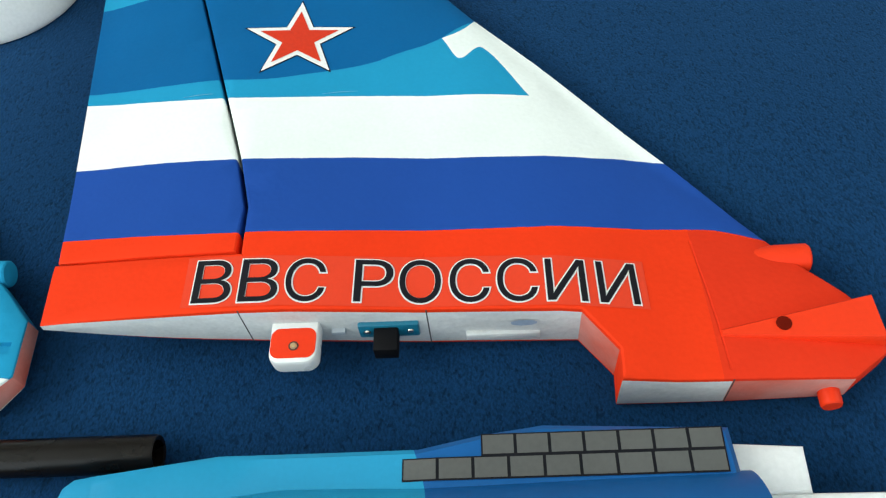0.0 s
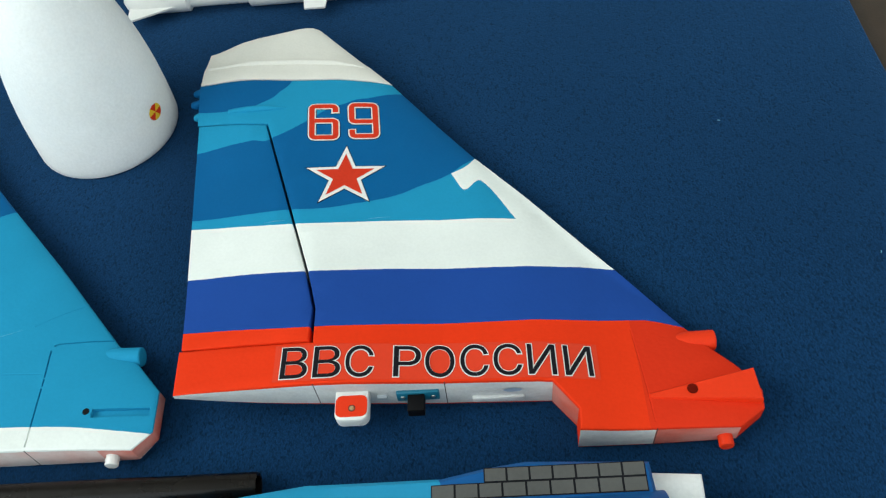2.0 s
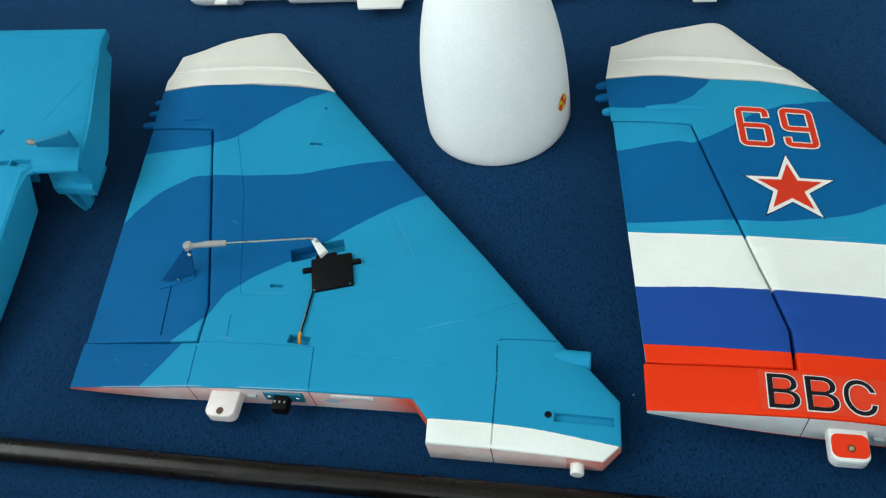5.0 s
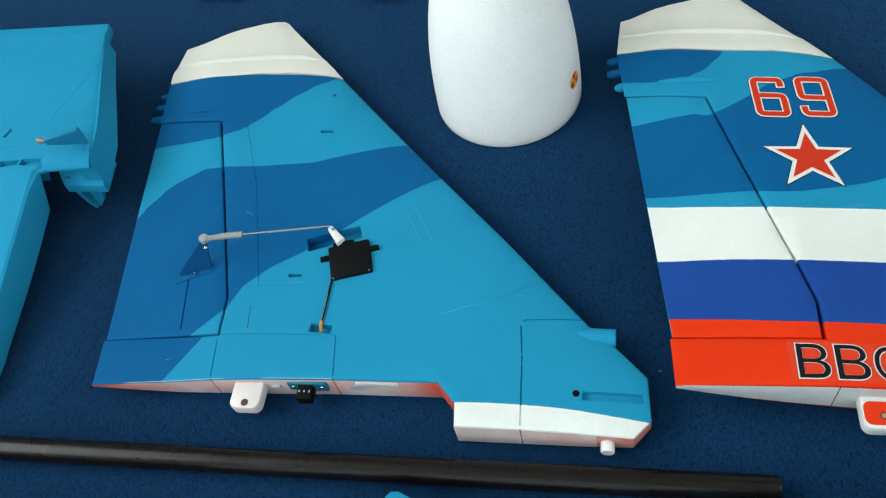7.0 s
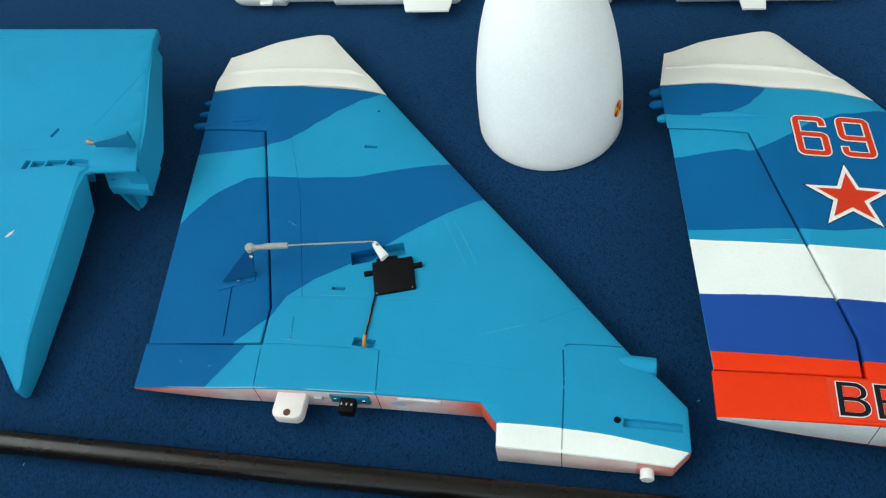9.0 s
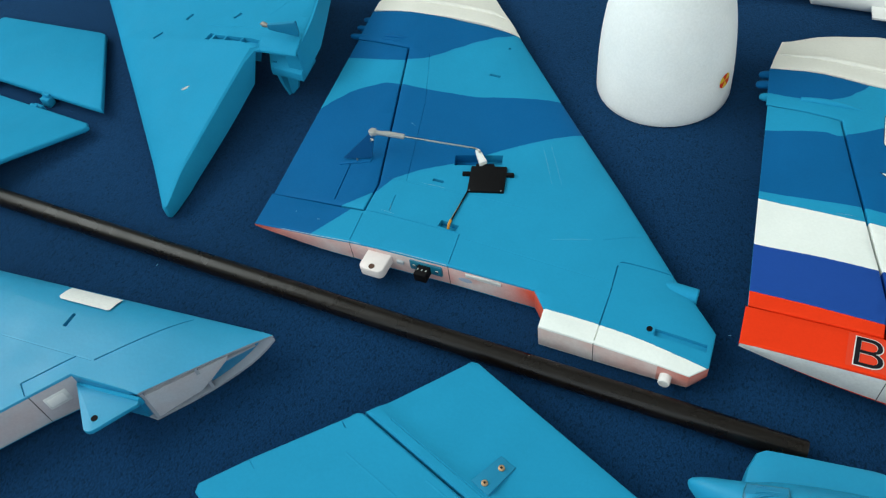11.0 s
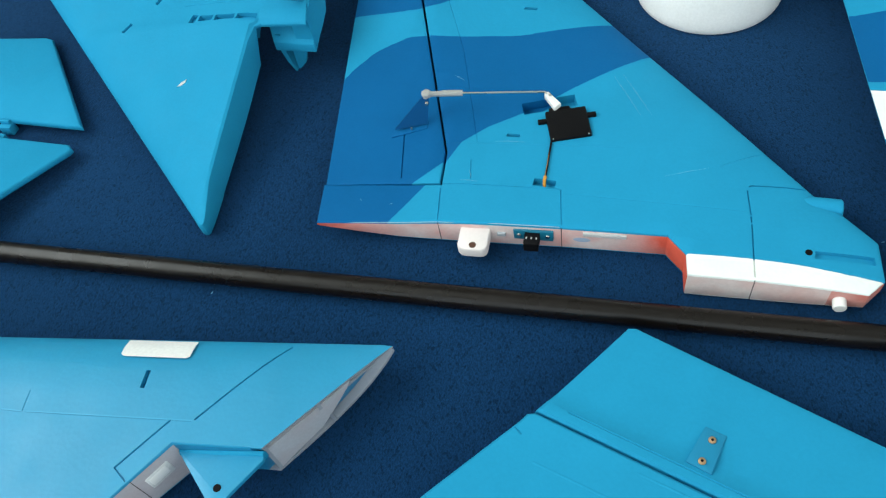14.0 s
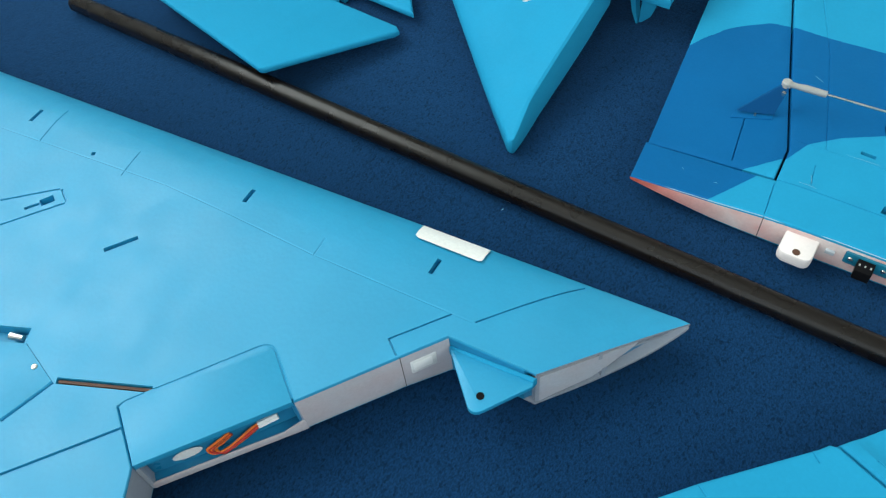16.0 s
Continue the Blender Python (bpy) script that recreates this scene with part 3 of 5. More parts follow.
pipe([(-396.6, 192.8, 32.4), (-396.6, 192.8, 33.0), (-396.6, 192.8, 35.6), (-396.6, 192.8, 36.2)], [2.0, 2.7, 2.7, 2.0], 18, bm=clevis)
part("clevis", clevis, clevis_plastic, rod, "grey plastic ball-link clevis")
horn = bmesh.new()
blade = [(-415.2, 180.4, 17.6), (-397.0, 186.0, 18.2), (-394.6, 191.0, 33.5), (-397.6, 191.6, 34.6), (-399.6, 191.0, 33.0)]
near, far = ([horn.verts.new(Vector((x + d * 0.2, y - d, z)) * MM) for x, y, z in blade] for d in (0.7, -0.7))
horn.faces.new(near)
horn.faces.new(far[::-1])
for k in range(len(blade)):
    horn.faces.new((near[k], near[(k + 1) % len(blade)], far[(k + 1) % len(blade)], far[k]))
horn_part = part("control_horn", horn, horn_plastic, fin_blue, "dark blue control horn")
part("horn_base", prism([(-416.5, 175.4), (-396.6, 182.6), (-397.0, 188.4), (-399.4, 188.6), (-416.6, 181.6)], 12, lambda x, y: f1_top(x, y) + 0.5, 0.25), dark_paint, horn_part)
part("screw", pipe([(-396.2, 189.6, 30.4), (-396.2, 188.2, 30.6)], [1.4, 1.0], 12), steel, horn_part)
part("screw", pipe([(-405.5, 181.0, 17.4), (-405.5, 181.0, 18.6)], [0.7, 0.5], 8), steel, horn_part)
lead = part("servo_lead", pipe([(-324.0, 178, 18.6), (-324.0, 168, 18.9), (-324.0, 156, 19.2), (-324.2, 150, 19), (-324.4, 148.4, 17)], 0.55, 8), black_plastic, fin_blue, "brown and orange servo lead")
part("wire", pipe([(-324.2, 176, 18.8), (-324.1, 160, 19.6), (-324.3, 150.5, 19.5)], 0.2, 6), plain("tan_wire", (0.32, 0.17, 0.05), rough=0.5), lead)
part("wire", pipe([(-324.2, 151, 19.2), (-324.2, 148.4, 19), (-324.2, 145.4, 15.4)], 0.9, 8), plain("amber_wire", (0.62, 0.26, 0.02), rough=0.5), lead)

# --- fin with the flag bands and lettering up ---
F2 = (-30, 190, 0)
F2_TAIL = [(95, -149), (146, -150), (225, -159), (303, -168), (344, -174), (376, -173), (400, -150)]
F2_NOSE = [(95, 142), (128, 138), (149, 104), (184, 74), (229, 37), (272, 1), (335, -47), (395, -99), (400, -103)]
f2_plain, f2_bottom = fin_height(F2_TAIL, F2_NOSE, lambda x, y: 11.5 + 10.5 * clamp((-20 - x) / 130) - 2.8 * clamp((x - 25) / 35), lambda x, y: on_line(y, [(119, 11.5), (300, 6.5), (400, 5.0)]) - 2.8 * clamp((x - 25) / 35) * clamp((220 - y) / 80))


def f2_top(x, y):
    """The upper side sinks between the root and the tip, and towards the front edge."""
    sink = on_line(y, [(120, 1.0), (150, 0.0), (200, -2.8), (262, -2.4), (315, -0.3), (330, 0)]) - 2.2 * clamp(x / 60) * clamp((y - 110) / 30)
    low = f2_bottom(x, y)
    thick = max(0.5, f2_plain(x, y) - low)
    return low + thick * clamp((thick + sink) / thick, 0.45, 1.2)


f2_base = (F2[0] * MM, F2[1] * MM)
f2_paint = painted("fin_flag_paint", f2_base, RED, [
    ((0.70, 0.034, 0.010), [(71.5, 420), (72.5, 20), (140, 20)], None),
    (FLAG_BLUE, [(-153.1, 153.7), (-116.1, 152.7), (-84, 151.7), (-43, 152), (13, 151.8), (74.5, 153.6), (87.5, 152.2), (104.6, 148.3)], None),
    (WHITE, [(-159, 187.3), (-120.8, 187.8), (-90.6, 187.1), (-44.3, 187.6), (15.1, 186.5), (44.4, 187.8), (59.6, 188.8), (76.8, 186.6)], None),
    (LIGHT, [(-163.3, 222), (-132.1, 221.1), (-100.8, 220.1), (-45.4, 221.1), (50.6, 220.9)], None),
    (DARK, [(-165.3, 227.8), (-116.9, 230), (-76.6, 232.3), (-39.3, 242.3), (-13.1, 257.6), (6, 274.2)], None),
    (LIGHT, [(-172.9, 279.4), (-133.6, 285.5), (-120.6, 286.3), (-95.2, 304.7), (-75.1, 316.5), (-61, 320.9), (-40, 327.1)], None),
    (DARK, [(-182.1, 318.3), (-173.2, 316), (-151.7, 312.1), (-134.1, 314), (-121.1, 323.5), (-112.4, 337), (-106, 360)], None),
    (WHITE, [(-14, 256.3), (-7.3, 243.6), (4.1, 249.7), (22.9, 217.9), (50.6, 211.6)], [(-14, 256.5), (-0, 271.1), (30.1, 298.3)]),
], **FOAM_PAINT)
fin_flag = thing("tail_fin", F2, "foam tail fin in red, blue and white bands with lettering", "model part", "tail fins")
f2_body = [(-149, 119), (-83, 119.6), (-18, 119), (31, 117.5), (41.5, 104), (41, 93.6), (75, 93.4), (112.6, 93.4), (125.4, 102.4), (126.8, 112), (119, 124), (108.5, 136), (100, 148.5), (73, 184), (36, 229), (0, 271.5), (-50, 335),
           (-84, 337.4), (-113, 337), (-173.6, 339.8), (-169.3, 304.4), (-124, 298.6), (-90, 188.5), (-83.6, 163.5), (-83.1, 143), (-150.4, 143)]


def f2_side(x, y):
    if y < 121 and x < 32:
        return 1
    if y < 96:
        return 1 if x < 75 else 2
    return 2 if 30 < x < 40 and y < 116 else 0


f2_lines = [(-20, 142, -19, 121, 0.5, 0.2), (-82, 142, -81, 121, 0.3, 0.25), (72, 148, 75, 97, 0.35, 0.2)]
part("fin_body", slab(f2_body, f2_top, f2_bottom, 1.0, 11.0, guides=[((97, 149), (-50, 334)), ((92, 149), (-55, 334)), ((85, 149), (-62, 334))], grooves=f2_lines, side=f2_side),
     [f2_paint, grey_foam, pink_edge, pink_foam], fin_flag)
part("rudder", slab([(-149.4, 143.9), (-84.9, 143.6), (-85, 163.4), (-91.4, 188.3), (-124.9, 297.8), (-168.3, 303.3)], lambda x, y: f2_top(x, y) - 0.1, f2_bottom, 0.8, 11.0, side=lambda x, y: 1 if x < -145 else 0), [f2_paint, light_paint], fin_flag, "hinged rudder in flag bands")
part("tip_cap", slab([(-173.4, 340.6), (-113, 337.8), (-84, 338.2), (-50, 335.8), (-98.6, 390.2), (-101, 392), (-105, 393), (-109, 392.4), (-114, 391), (-138.7, 382), (-171, 369.4)], lambda x, y: f2_top(x, y) - (1.2 if y > on_line(x, [(-170, 354.4), (-140, 354), (-109, 355), (-70, 352)]) else 0), f2_bottom, 1.0, 8.0), cream_foam, fin_flag, "unpainted cream white foam tip")
for y, z, m in ((339, 17, dark_paint), (328.5, 17, dark_paint), (315.5, 18, light_paint)):
    back = 4.5 if y < 320 else 0.0
    part("antenna_prong", pipe([(-179.6 + back, y, z), (-179 + back, y, z), (-177 + back, y, z), (-170 + back * 0.5, y, z + 1.5), (-150, y - 1, z + 4.5)], [0.3, 1.7, 2.6, 2.9, 1.2], 12), m, fin_flag)
part("locating_lug", pipe([(90, 142, 7.5), (100, 142, 8.5), (111.4, 142, 8.8), (112, 142, 8.8)], [4, 5.2, 5.2, 4.7], 18), red_plastic, fin_flag)
part("peg", pipe([(107, 97, 6.5), (107, 89, 6), (107, 88.4, 6)], [3.4, 3.4, 3.0], 16), red_plastic, fin_flag, "short red peg")
fair = part("wedge_fairing", prism([(74, 108), (124.6, 104.6), (123.6, 120.6), (74, 110.8)], 9, lambda x, y: f2_top(74, 110) + 0.4 + (x - 74) * 0.03 + (0.6 if y > 112 else 0), 0.8), red_plastic, fin_flag, "raised red wedge fairing")
# A dark red disc on the fairing stands in for the hole's shade.
part("bolt_hole", pipe([(94, 111.4, 14), (94, 111.4, f2_top(74, 110) + 1.6)], 2.4, 18), plain("hole_shade_red", (0.13, 0.008, 0.004), rough=0.9, gloss=0.0), fair)
tab = mounting_tab(fin_flag, -71.8, -55.6, 104.6, 120, 10.5, 18.0, white_plastic, (-63.6, 109), black_plastic)
part("red_face", prism(rounded(-71.2, -56.2, 106.4, 117.2, 3), 17.8, 18.3, 0.2), red_plastic, tab)
# The dark disc puts the hole's shade round the brass bolt end.
part("insert", pipe([(-63.4, 110.6, 18.2), (-63.4, 110.6, 18.5)], 1.7, 16), brown_wire, tab, "dark disc for the shade in the bolt hole")
part("insert_core", pipe([(-63.4, 110.6, 18.4), (-63.4, 110.6, 19.0)], [1.3, 0.9], 12), bright_brass, tab, "brass bolt end")
root_plug(fin_flag, -43, -22.5, 118.6, 9, 17, (-37.5, -29.5), 9.5, pins=False)
part("glue_patch", box(-7, 18, 117.0, 119.6, 5, 9, 0.4), white_foam, fin_flag, "rough dried glue on the root")


def draped(bm, height, lift):
    """Lays a flat decal (drawn at z = 0, in mm) on a surface."""
    for v in bm.verts:
        v.co = Vector((v.co.x * MM, v.co.y * MM, (height(v.co.x, v.co.y) + lift) * MM))
    return bm


def split_long(bm, most):
    """Cuts a flat shape into strips, so that it can follow a curve."""
    xs, ys = [v.co.x for v in bm.verts], [v.co.y for v in bm.verts]
    for axis, lo, hi in ((0, min(xs), max(xs)), (1, min(ys), max(ys))):
        for k in range(1, int((hi - lo) / most) + 1):
            at = [0, 0, 0]
            at[axis] = lo + k * most
            no = [0, 0, 0]
            no[axis] = 1
            bmesh.ops.bisect_plane(bm, geom=bm.verts[:] + bm.edges[:] + bm.faces[:], dist=1e-6, plane_co=at, plane_no=no)
    return bm


def poly(points):
    bm = bmesh.new()
    bm.faces.new([bm.verts.new((x, y, 0)) for x, y in points])
    bmesh.ops.triangulate(bm, faces=bm.faces[:])
    return bm


def text_shape(words):
    """Flat letters. Overlapping outlines are united: a triangle stays where the outlines wind round it."""
    data = bpy.data.curves.new("words", "FONT")
    data.body, data.size, data.resolution_u, data.fill_mode = words, 1.0, 4, "NONE"
    ob = new("words", data)
    graph = bpy.context.evaluated_depsgraph_get()
    me = bpy.data.meshes.new_from_object(ob.evaluated_get(graph))
    spots = [Vector(v.co[:2]) for v in me.vertices]
    edges = [tuple(e.vertices) for e in me.edges]
    bpy.data.objects.remove(ob)
    bpy.data.meshes.remove(me)
    bpy.data.curves.remove(data)
    ways = collections.defaultdict(list)
    for a, b in edges:
        ways[a].append(b)
        ways[b].append(a)
    loops, seen = [], set()
    for first in sorted(ways):
        loop, at = [], first
        while at is not None and at not in seen:
            seen.add(at)
            loop.append(at)
            free = [b for b in ways[at] if b not in seen]
            at = (at + 1 if at + 1 in free else free[0]) if free else None
        if len(loop) > 2:
            loops.append([spots[k] for k in loop])
    verts, _, faces, _, _, _ = geometry.delaunay_2d_cdt(spots, edges, [], 0, 1e-6)

    def winding(p):
        turns = 0
        for loop in loops:
            for a, b in zip(loop, loop[1:] + loop[:1]):
                if (a.y <= p.y) != (b.y <= p.y) and (b.x - a.x) * (p.y - a.y) / (b.y - a.y) + a.x > p.x:
                    turns += 1 if b.y > a.y else -1
        return turns

    bm = bmesh.new()
    corners = [bm.verts.new((v.x, v.y, 0)) for v in verts]
    for f in faces:
        if winding(sum((verts[k] for k in f), Vector((0, 0))) / len(f)):
            bm.faces.new([corners[k] for k in f])
    return bm, loops


def lettering(parent, letters, base, tall, height, rim=0.5):
    """Black letters with a white rim. letters: (character, left, right); base: (x, y) at both ends of the line."""
    core, edge = bmesh.new(), bmesh.new()
    for character, x0, x1 in letters:
        shape, loops = text_shape(character)
        xs, ys = [v.co.x for v in shape.verts], [v.co.y for v in shape.verts]
        lo, hi, y0, y1 = min(xs), max(xs), min(ys), max(ys)
        round_by = 0.25 if character in "СО" else 0.0

        def laid(p):
            x = x0 + (x1 - x0) * (p.x - lo) / (hi - lo)
            return Vector((x, on_line(x, base) - round_by + (tall + 2 * round_by) * (p.y - y0) / (y1 - y0), 0))

        for v in shape.verts:
            v.co = laid(v.co)
        joined(core, shape)
        for loop in loops:
            pts = [laid(p) for p in loop]
            pairs = []
            for a, b, c in zip(pts[-1:] + pts[:-1], pts, pts[1:] + pts[:1]):
                u, w = (b - a).normalized(), (c - b).normalized()
                n = Vector((-u.y - w.y, u.x + w.x, 0))
                n = n.normalized() * rim * min(1.6, 2.0 / max(0.3, n.length)) if n.length > 1e-4 else Vector((-u.y, u.x, 0)) * rim
                pairs.append((edge.verts.new(b + n), edge.verts.new(b - n * 0.3)) if outer_left(pts) else (edge.verts.new(b + n * 0.3), edge.verts.new(b - n)))
            for (a, b), (c, d) in zip(pairs, pairs[1:] + pairs[:1]):
                edge.faces.new((a, b, d, c))
    part("lettering_outline", draped(edge, height, 0.32), decal_white, parent)
    part("lettering", draped(core, height, 0.56), decal_black, parent)


def outer_left(pts):
    """Whether ink lies to the right of an outline that runs this way."""
    return sum(a.x * b.y - b.x * a.y for a, b in zip(pts, pts[1:] + pts[:1])) < 0


WORDS = [("В", -97.1, -84.2), ("В", -81.3, -68.3), ("С", -65.9, -52.8), ("Р", -43.1, -30.3), ("О", -28.2, -14.4), ("С", -11.5, 1.6), ("С", 4.2, 17.4), ("И", 20.3, 33.4), ("И", 37.4, 50.5)]
lettering(fin_flag, WORDS, [(-97, 123.0), (50.4, 120.0)], 16.9, f2_top)
film_red = plain("clear_film_on_red", (0.745, 0.050, 0.017), rough=0.42, vary=0.05, grain=0.02, bump=0.04, gloss=0.2)
part("decal_film", draped(split_long(poly([(-100.5, 121.6), (53.5, 118.4), (53.8, 138.6), (-100.8, 141.6)]), 5.0), f2_top, 0.14), film_red, fin_flag, "clear decal film round the lettering")


def star(cx, cy, r, turn=0.0):
    return poly([(cx + q * math.sin(a), cy + q * math.cos(a)) for q, a in ((r if k % 2 == 0 else r * 0.40, radians(turn + 36 * k)) for k in range(10))])


for r, lift, material in ((25.2, 0.2, decal_black), (23.9, 0.36, decal_white), (17.6, 0.55, decal_red)):
    part("star_decal", draped(split_long(star(-74.6, 254.7, r, -1), 3.5), f2_top, lift), material, fin_flag)


def lip(parent, points, height, r=2.0):
    """A rounded raised edge on a moulded surface."""
    part("moulded_lip", pipe([(x, y, height(x, y) - r * 0.12) for x, y in points], [r * 0.3] + [r] * (len(points) - 2) + [r * 0.3], 12), cream_foam, parent)


def fairing(parent, x0, x1, y, wide, high, height, material):
    """A small teardrop bump that tapers towards x1."""
    n = 8
    xs = [x0 + (x1 - x0) * k / n for k in range(n + 1)]
    part("antenna_fairing", pipe([(x, y, height(x, y) - 0.3) for x in xs], [max(0.15, math.sin(math.pi * min(1.0, 0.16 + 0.84 * k / n)) ** 0.7 * wide) for k in range(n + 1)], 12), material, parent)


def scuff(parent, x0, y0, x1, y1, height, r=0.11):
    part("scuff", pipe([(x0, y0, height(x0, y0) + 0.02), ((x0 + x1) / 2, (y0 + y1) / 2 + 0.2, height((x0 + x1) / 2, (y0 + y1) / 2) + 0.06), (x1, y1, height(x1, y1) + 0.02)], [r * 0.4, r, r * 0.4], 6), scuff_white, parent)


scuff_white = plain("scuffed_pale_blue", (0.16, 0.40, 0.54), rough=0.6)
lip(fin_blue, [(-473.4, 357.8), (-456, 358.0), (-438.5, 358.8), (-406, 361.2), (-382, 361.2), (-369.4, 359.0)], f1_top)
lip(fin_flag, [(-170, 354.2), (-140.7, 353.8), (-108.9, 354.8), (-87.4, 353.9), (-68.6, 351.4)], f2_top)
fairing(fin_blue, -451, -430, 310.6, 2.0, 1.0, f1_top, dark_paint)
fairing(fin_blue, -451, -431, 306.6, 1.3, 1.0, f1_top, dark_paint)
fairing(fin_flag, -150, -112, 311.6, 2.3, 1.0, f2_top, light_paint)
for line in ((-388, 225.7, -381.5, 222), (-355.3, 174.9, -338.5, 175.4), (-370, 145.8, -360.3, 145.2), (-366.3, 152.9, -364, 147)):
    scuff(fin_blue, *line, f1_top)
for line in ((-294, 231, -277, 200), (-289, 233, -271, 201), (-262, 157, -240, 165), (-425, 131, -423.6, 129.6), (-407, 128, -405, 128.4)):
    scuff(fin_blue, *line, f1_top, 0.09)
for line in ((-118, 222, -106, 222.8), (-62, 222.4, -48, 224)):
    scuff(fin_flag, *line, f2_top)
paint_rim = plain("pale_worn_paint_edge", (0.34, 0.52, 0.62), rough=0.6)
for owner, edge, height in ((fin_blue, [(-440, 114.3), (-424, 115.0), (-400, 116.1), (-377.5, 117.2)], f1_top), (fin_blue, [(-376.9, 117.2), (-345, 118.2), (-313, 119.0)], f1_top)):
    part("worn_edge", pipe([(x, y, height(x, y + 0.6) - 0.35) for x, y in edge], 0.22, 6), paint_rim, owner)
ink_blue = plain("faint_blue_ink", (0.36, 0.46, 0.60), rough=0.6, vary=0.3)
for owner, x, y, z in ((fin_blue, -301.5, 118.4, 9.5), (fin_flag, 12.4, 117.4, 15.5)):
    mark = bmesh.new()
    mark.faces.new([mark.verts.new(Vector((x + 4.4 * math.cos(t), y - 0.05, z + 1.9 * math.sin(t))) * MM) for t in (2 * math.pi * k / 20 for k in range(20))])
    part("ink_mark", mark, ink_blue, owner, "faint blue oval stamp")
part("glue_patch", box(-301, -279, 117.9, 119.4, 13.2, 16.2, 0.4), white_foam, fin_blue, "rough dried glue on the root")
seam_dark = plain("dark_joint", (0.05, 0.045, 0.045), rough=0.7)
for owner, x, y, low, high in ((fin_blue, -377.2, 116.8, f1_bottom, f1_top), (fin_blue, -312.0, 118.6, f1_bottom, f1_top), (fin_flag, -81.0, 119.6, f2_bottom, f2_top), (fin_flag, -19.4, 119.0, f2_bottom, f2_top), (fin_flag, 75.4, 93.4, f2_bottom, f2_top), (fin_blue, -218.2, 97.0, f1_bottom, f1_top)):
    part("joint_line", box(x - 0.22, x + 0.22, y - 0.06, y + 1.0, low(x, y + 1) + 0.8, high(x, y + 1) - 0.6), seam_dark, owner)
# Solid grey blocks take the place of the slots' shaded insides.
part("recess", box(-345.6, -341.2, 116.4, 119.4, 9.5, 12.0, 0.3), grey_plastic, fin_blue, "small slot in the root")
part("recess", box(-52.4, -47.6, 117.6, 120.2, 11.0, 13.4, 0.3), grey_plastic, fin_flag, "small slot in the root")


def ribbon(path, width, round_by):
    """A flat stroke of even width along a path with rounded corners."""
    pts = [path[0]]
    for (ax, ay), (bx, by), (cx, cy) in zip(path, path[1:], path[2:]):
        la, lc = math.hypot(ax - bx, ay - by), math.hypot(cx - bx, cy - by)
        p = (bx + (ax - bx) / la * round_by, by + (ay - by) / la * round_by)
        q = (bx + (cx - bx) / lc * round_by, by + (cy - by) / lc * round_by)
        for k in range(6):
            t = k / 5
            pts.append(tuple((1 - t) ** 2 * u + 2 * t * (1 - t) * v + t * t * w for u, v, w in zip(p, (bx, by), q)))
    pts.append(path[-1])
    bm, last = bmesh.new(), None
    for i, (x, y) in enumerate(pts):
        (ax, ay), (bx, by) = pts[max(0, i - 1)], pts[min(len(pts) - 1, i + 1)]
        long = math.hypot(bx - ax, by - ay)
        nx, ny = -(by - ay) / long * width / 2, (bx - ax) / long * width / 2
        pair = (bm.verts.new((x + nx, y + ny, 0)), bm.verts.new((x - nx, y - ny, 0)))
        if last:
            bm.faces.new((last[0], last[1], pair[1], pair[0]))
        last = pair
    return bm


def numeral(x, y, w, h, stroke, grow, flip):
    """A six, or turned about a nine, drawn as one stroke."""
    m = stroke / 2
    path = [(w - m, h - 2.1 * stroke + grow * 0), (w - m, h - m), (m, h - m), (m, m), (w - m, m), (w - m, h * 0.53), (stroke + 0.02, h * 0.53)]
    path[0] = (path[0][0], path[0][1] - grow)
    if flip:
        path = [(w - px, h - py) for px, py in path]
    return ribbon([(x + px - 0.075 * py, y + py) for px, py in path], stroke + 2 * grow, 2.4)


for grow, lift, material in ((1.15, 0.18, decal_black), (0.8, 0.34, decal_white), (0.0, 0.55, decal_red)):
    for x, y, flip in ((-97.7, 284.2, False), (-73.6, 285, True)):
        part("numeral", draped(split_long(numeral(x, y, 17.6, 29.6, 3.3, grow, flip), 4), f2_top, lift), material, fin_flag)

# ---- the nose cone, standing on its base ----
CX, CY, CR, CL = -241.0, 332.0, 46.1, 152.0


def cone_radius(z):
    return CR * max(0.0, 1 - (z / CL) ** 2.5)


def cone_at(angle, z, out=0.0):
    r = cone_radius(z) + out
    return Vector((CX - 0.024 * z + r * math.cos(angle), CY + 0.087 * z + r * math.sin(angle), z)) * MM


cone = thing("nose_cone", (CX, CY, 0), "white foam nose cone standing on its base, radiation sticker low down", "model part")
bm = bmesh.new()
zs = [0, 0.6, 1.6] + [4 + 6 * k for k in range(24)] + [146, 149, 151]
rings = []
for i, z in enumerate(zs):
    tuck = -1.0 if i == 0 else (-0.3 if i == 1 else 0)
    rings.append([bm.verts.new(cone_at(2 * math.pi * k / 64, z, tuck)) for k in range(64)])
for a, b in zip(rings, rings[1:]):
    for k in range(64):
        bm.faces.new((a[k], a[(k + 1) % 64], b[(k + 1) % 64], b[k]))
bm.faces.new(rings[-1])
bm.faces.new(rings[0])
part("shell", bm, cone_foam, cone)
MARK = radians(-20)
for k in range(6):
    bm = bmesh.new()
    fan = [(0.0, 0.0)] + [(5.6 * math.cos(radians(60 * k + 10 * j)), 4.9 * math.sin(radians(60 * k + 10 * j))) for j in range(7)]
    bm.faces.new([bm.verts.new(cone_at(MARK + px / 45.5, 23.6 + py, 0.35)) for px, py in fan])
    part("sticker_sector", bm, decal_red if k % 2 == 1 else decal_yellow, cone)

# ---- the carbon tube ----
spar = thing("spar_tube", (-480, 79, 0), "long black carbon fibre spar tube lying on the blanket", "tube")
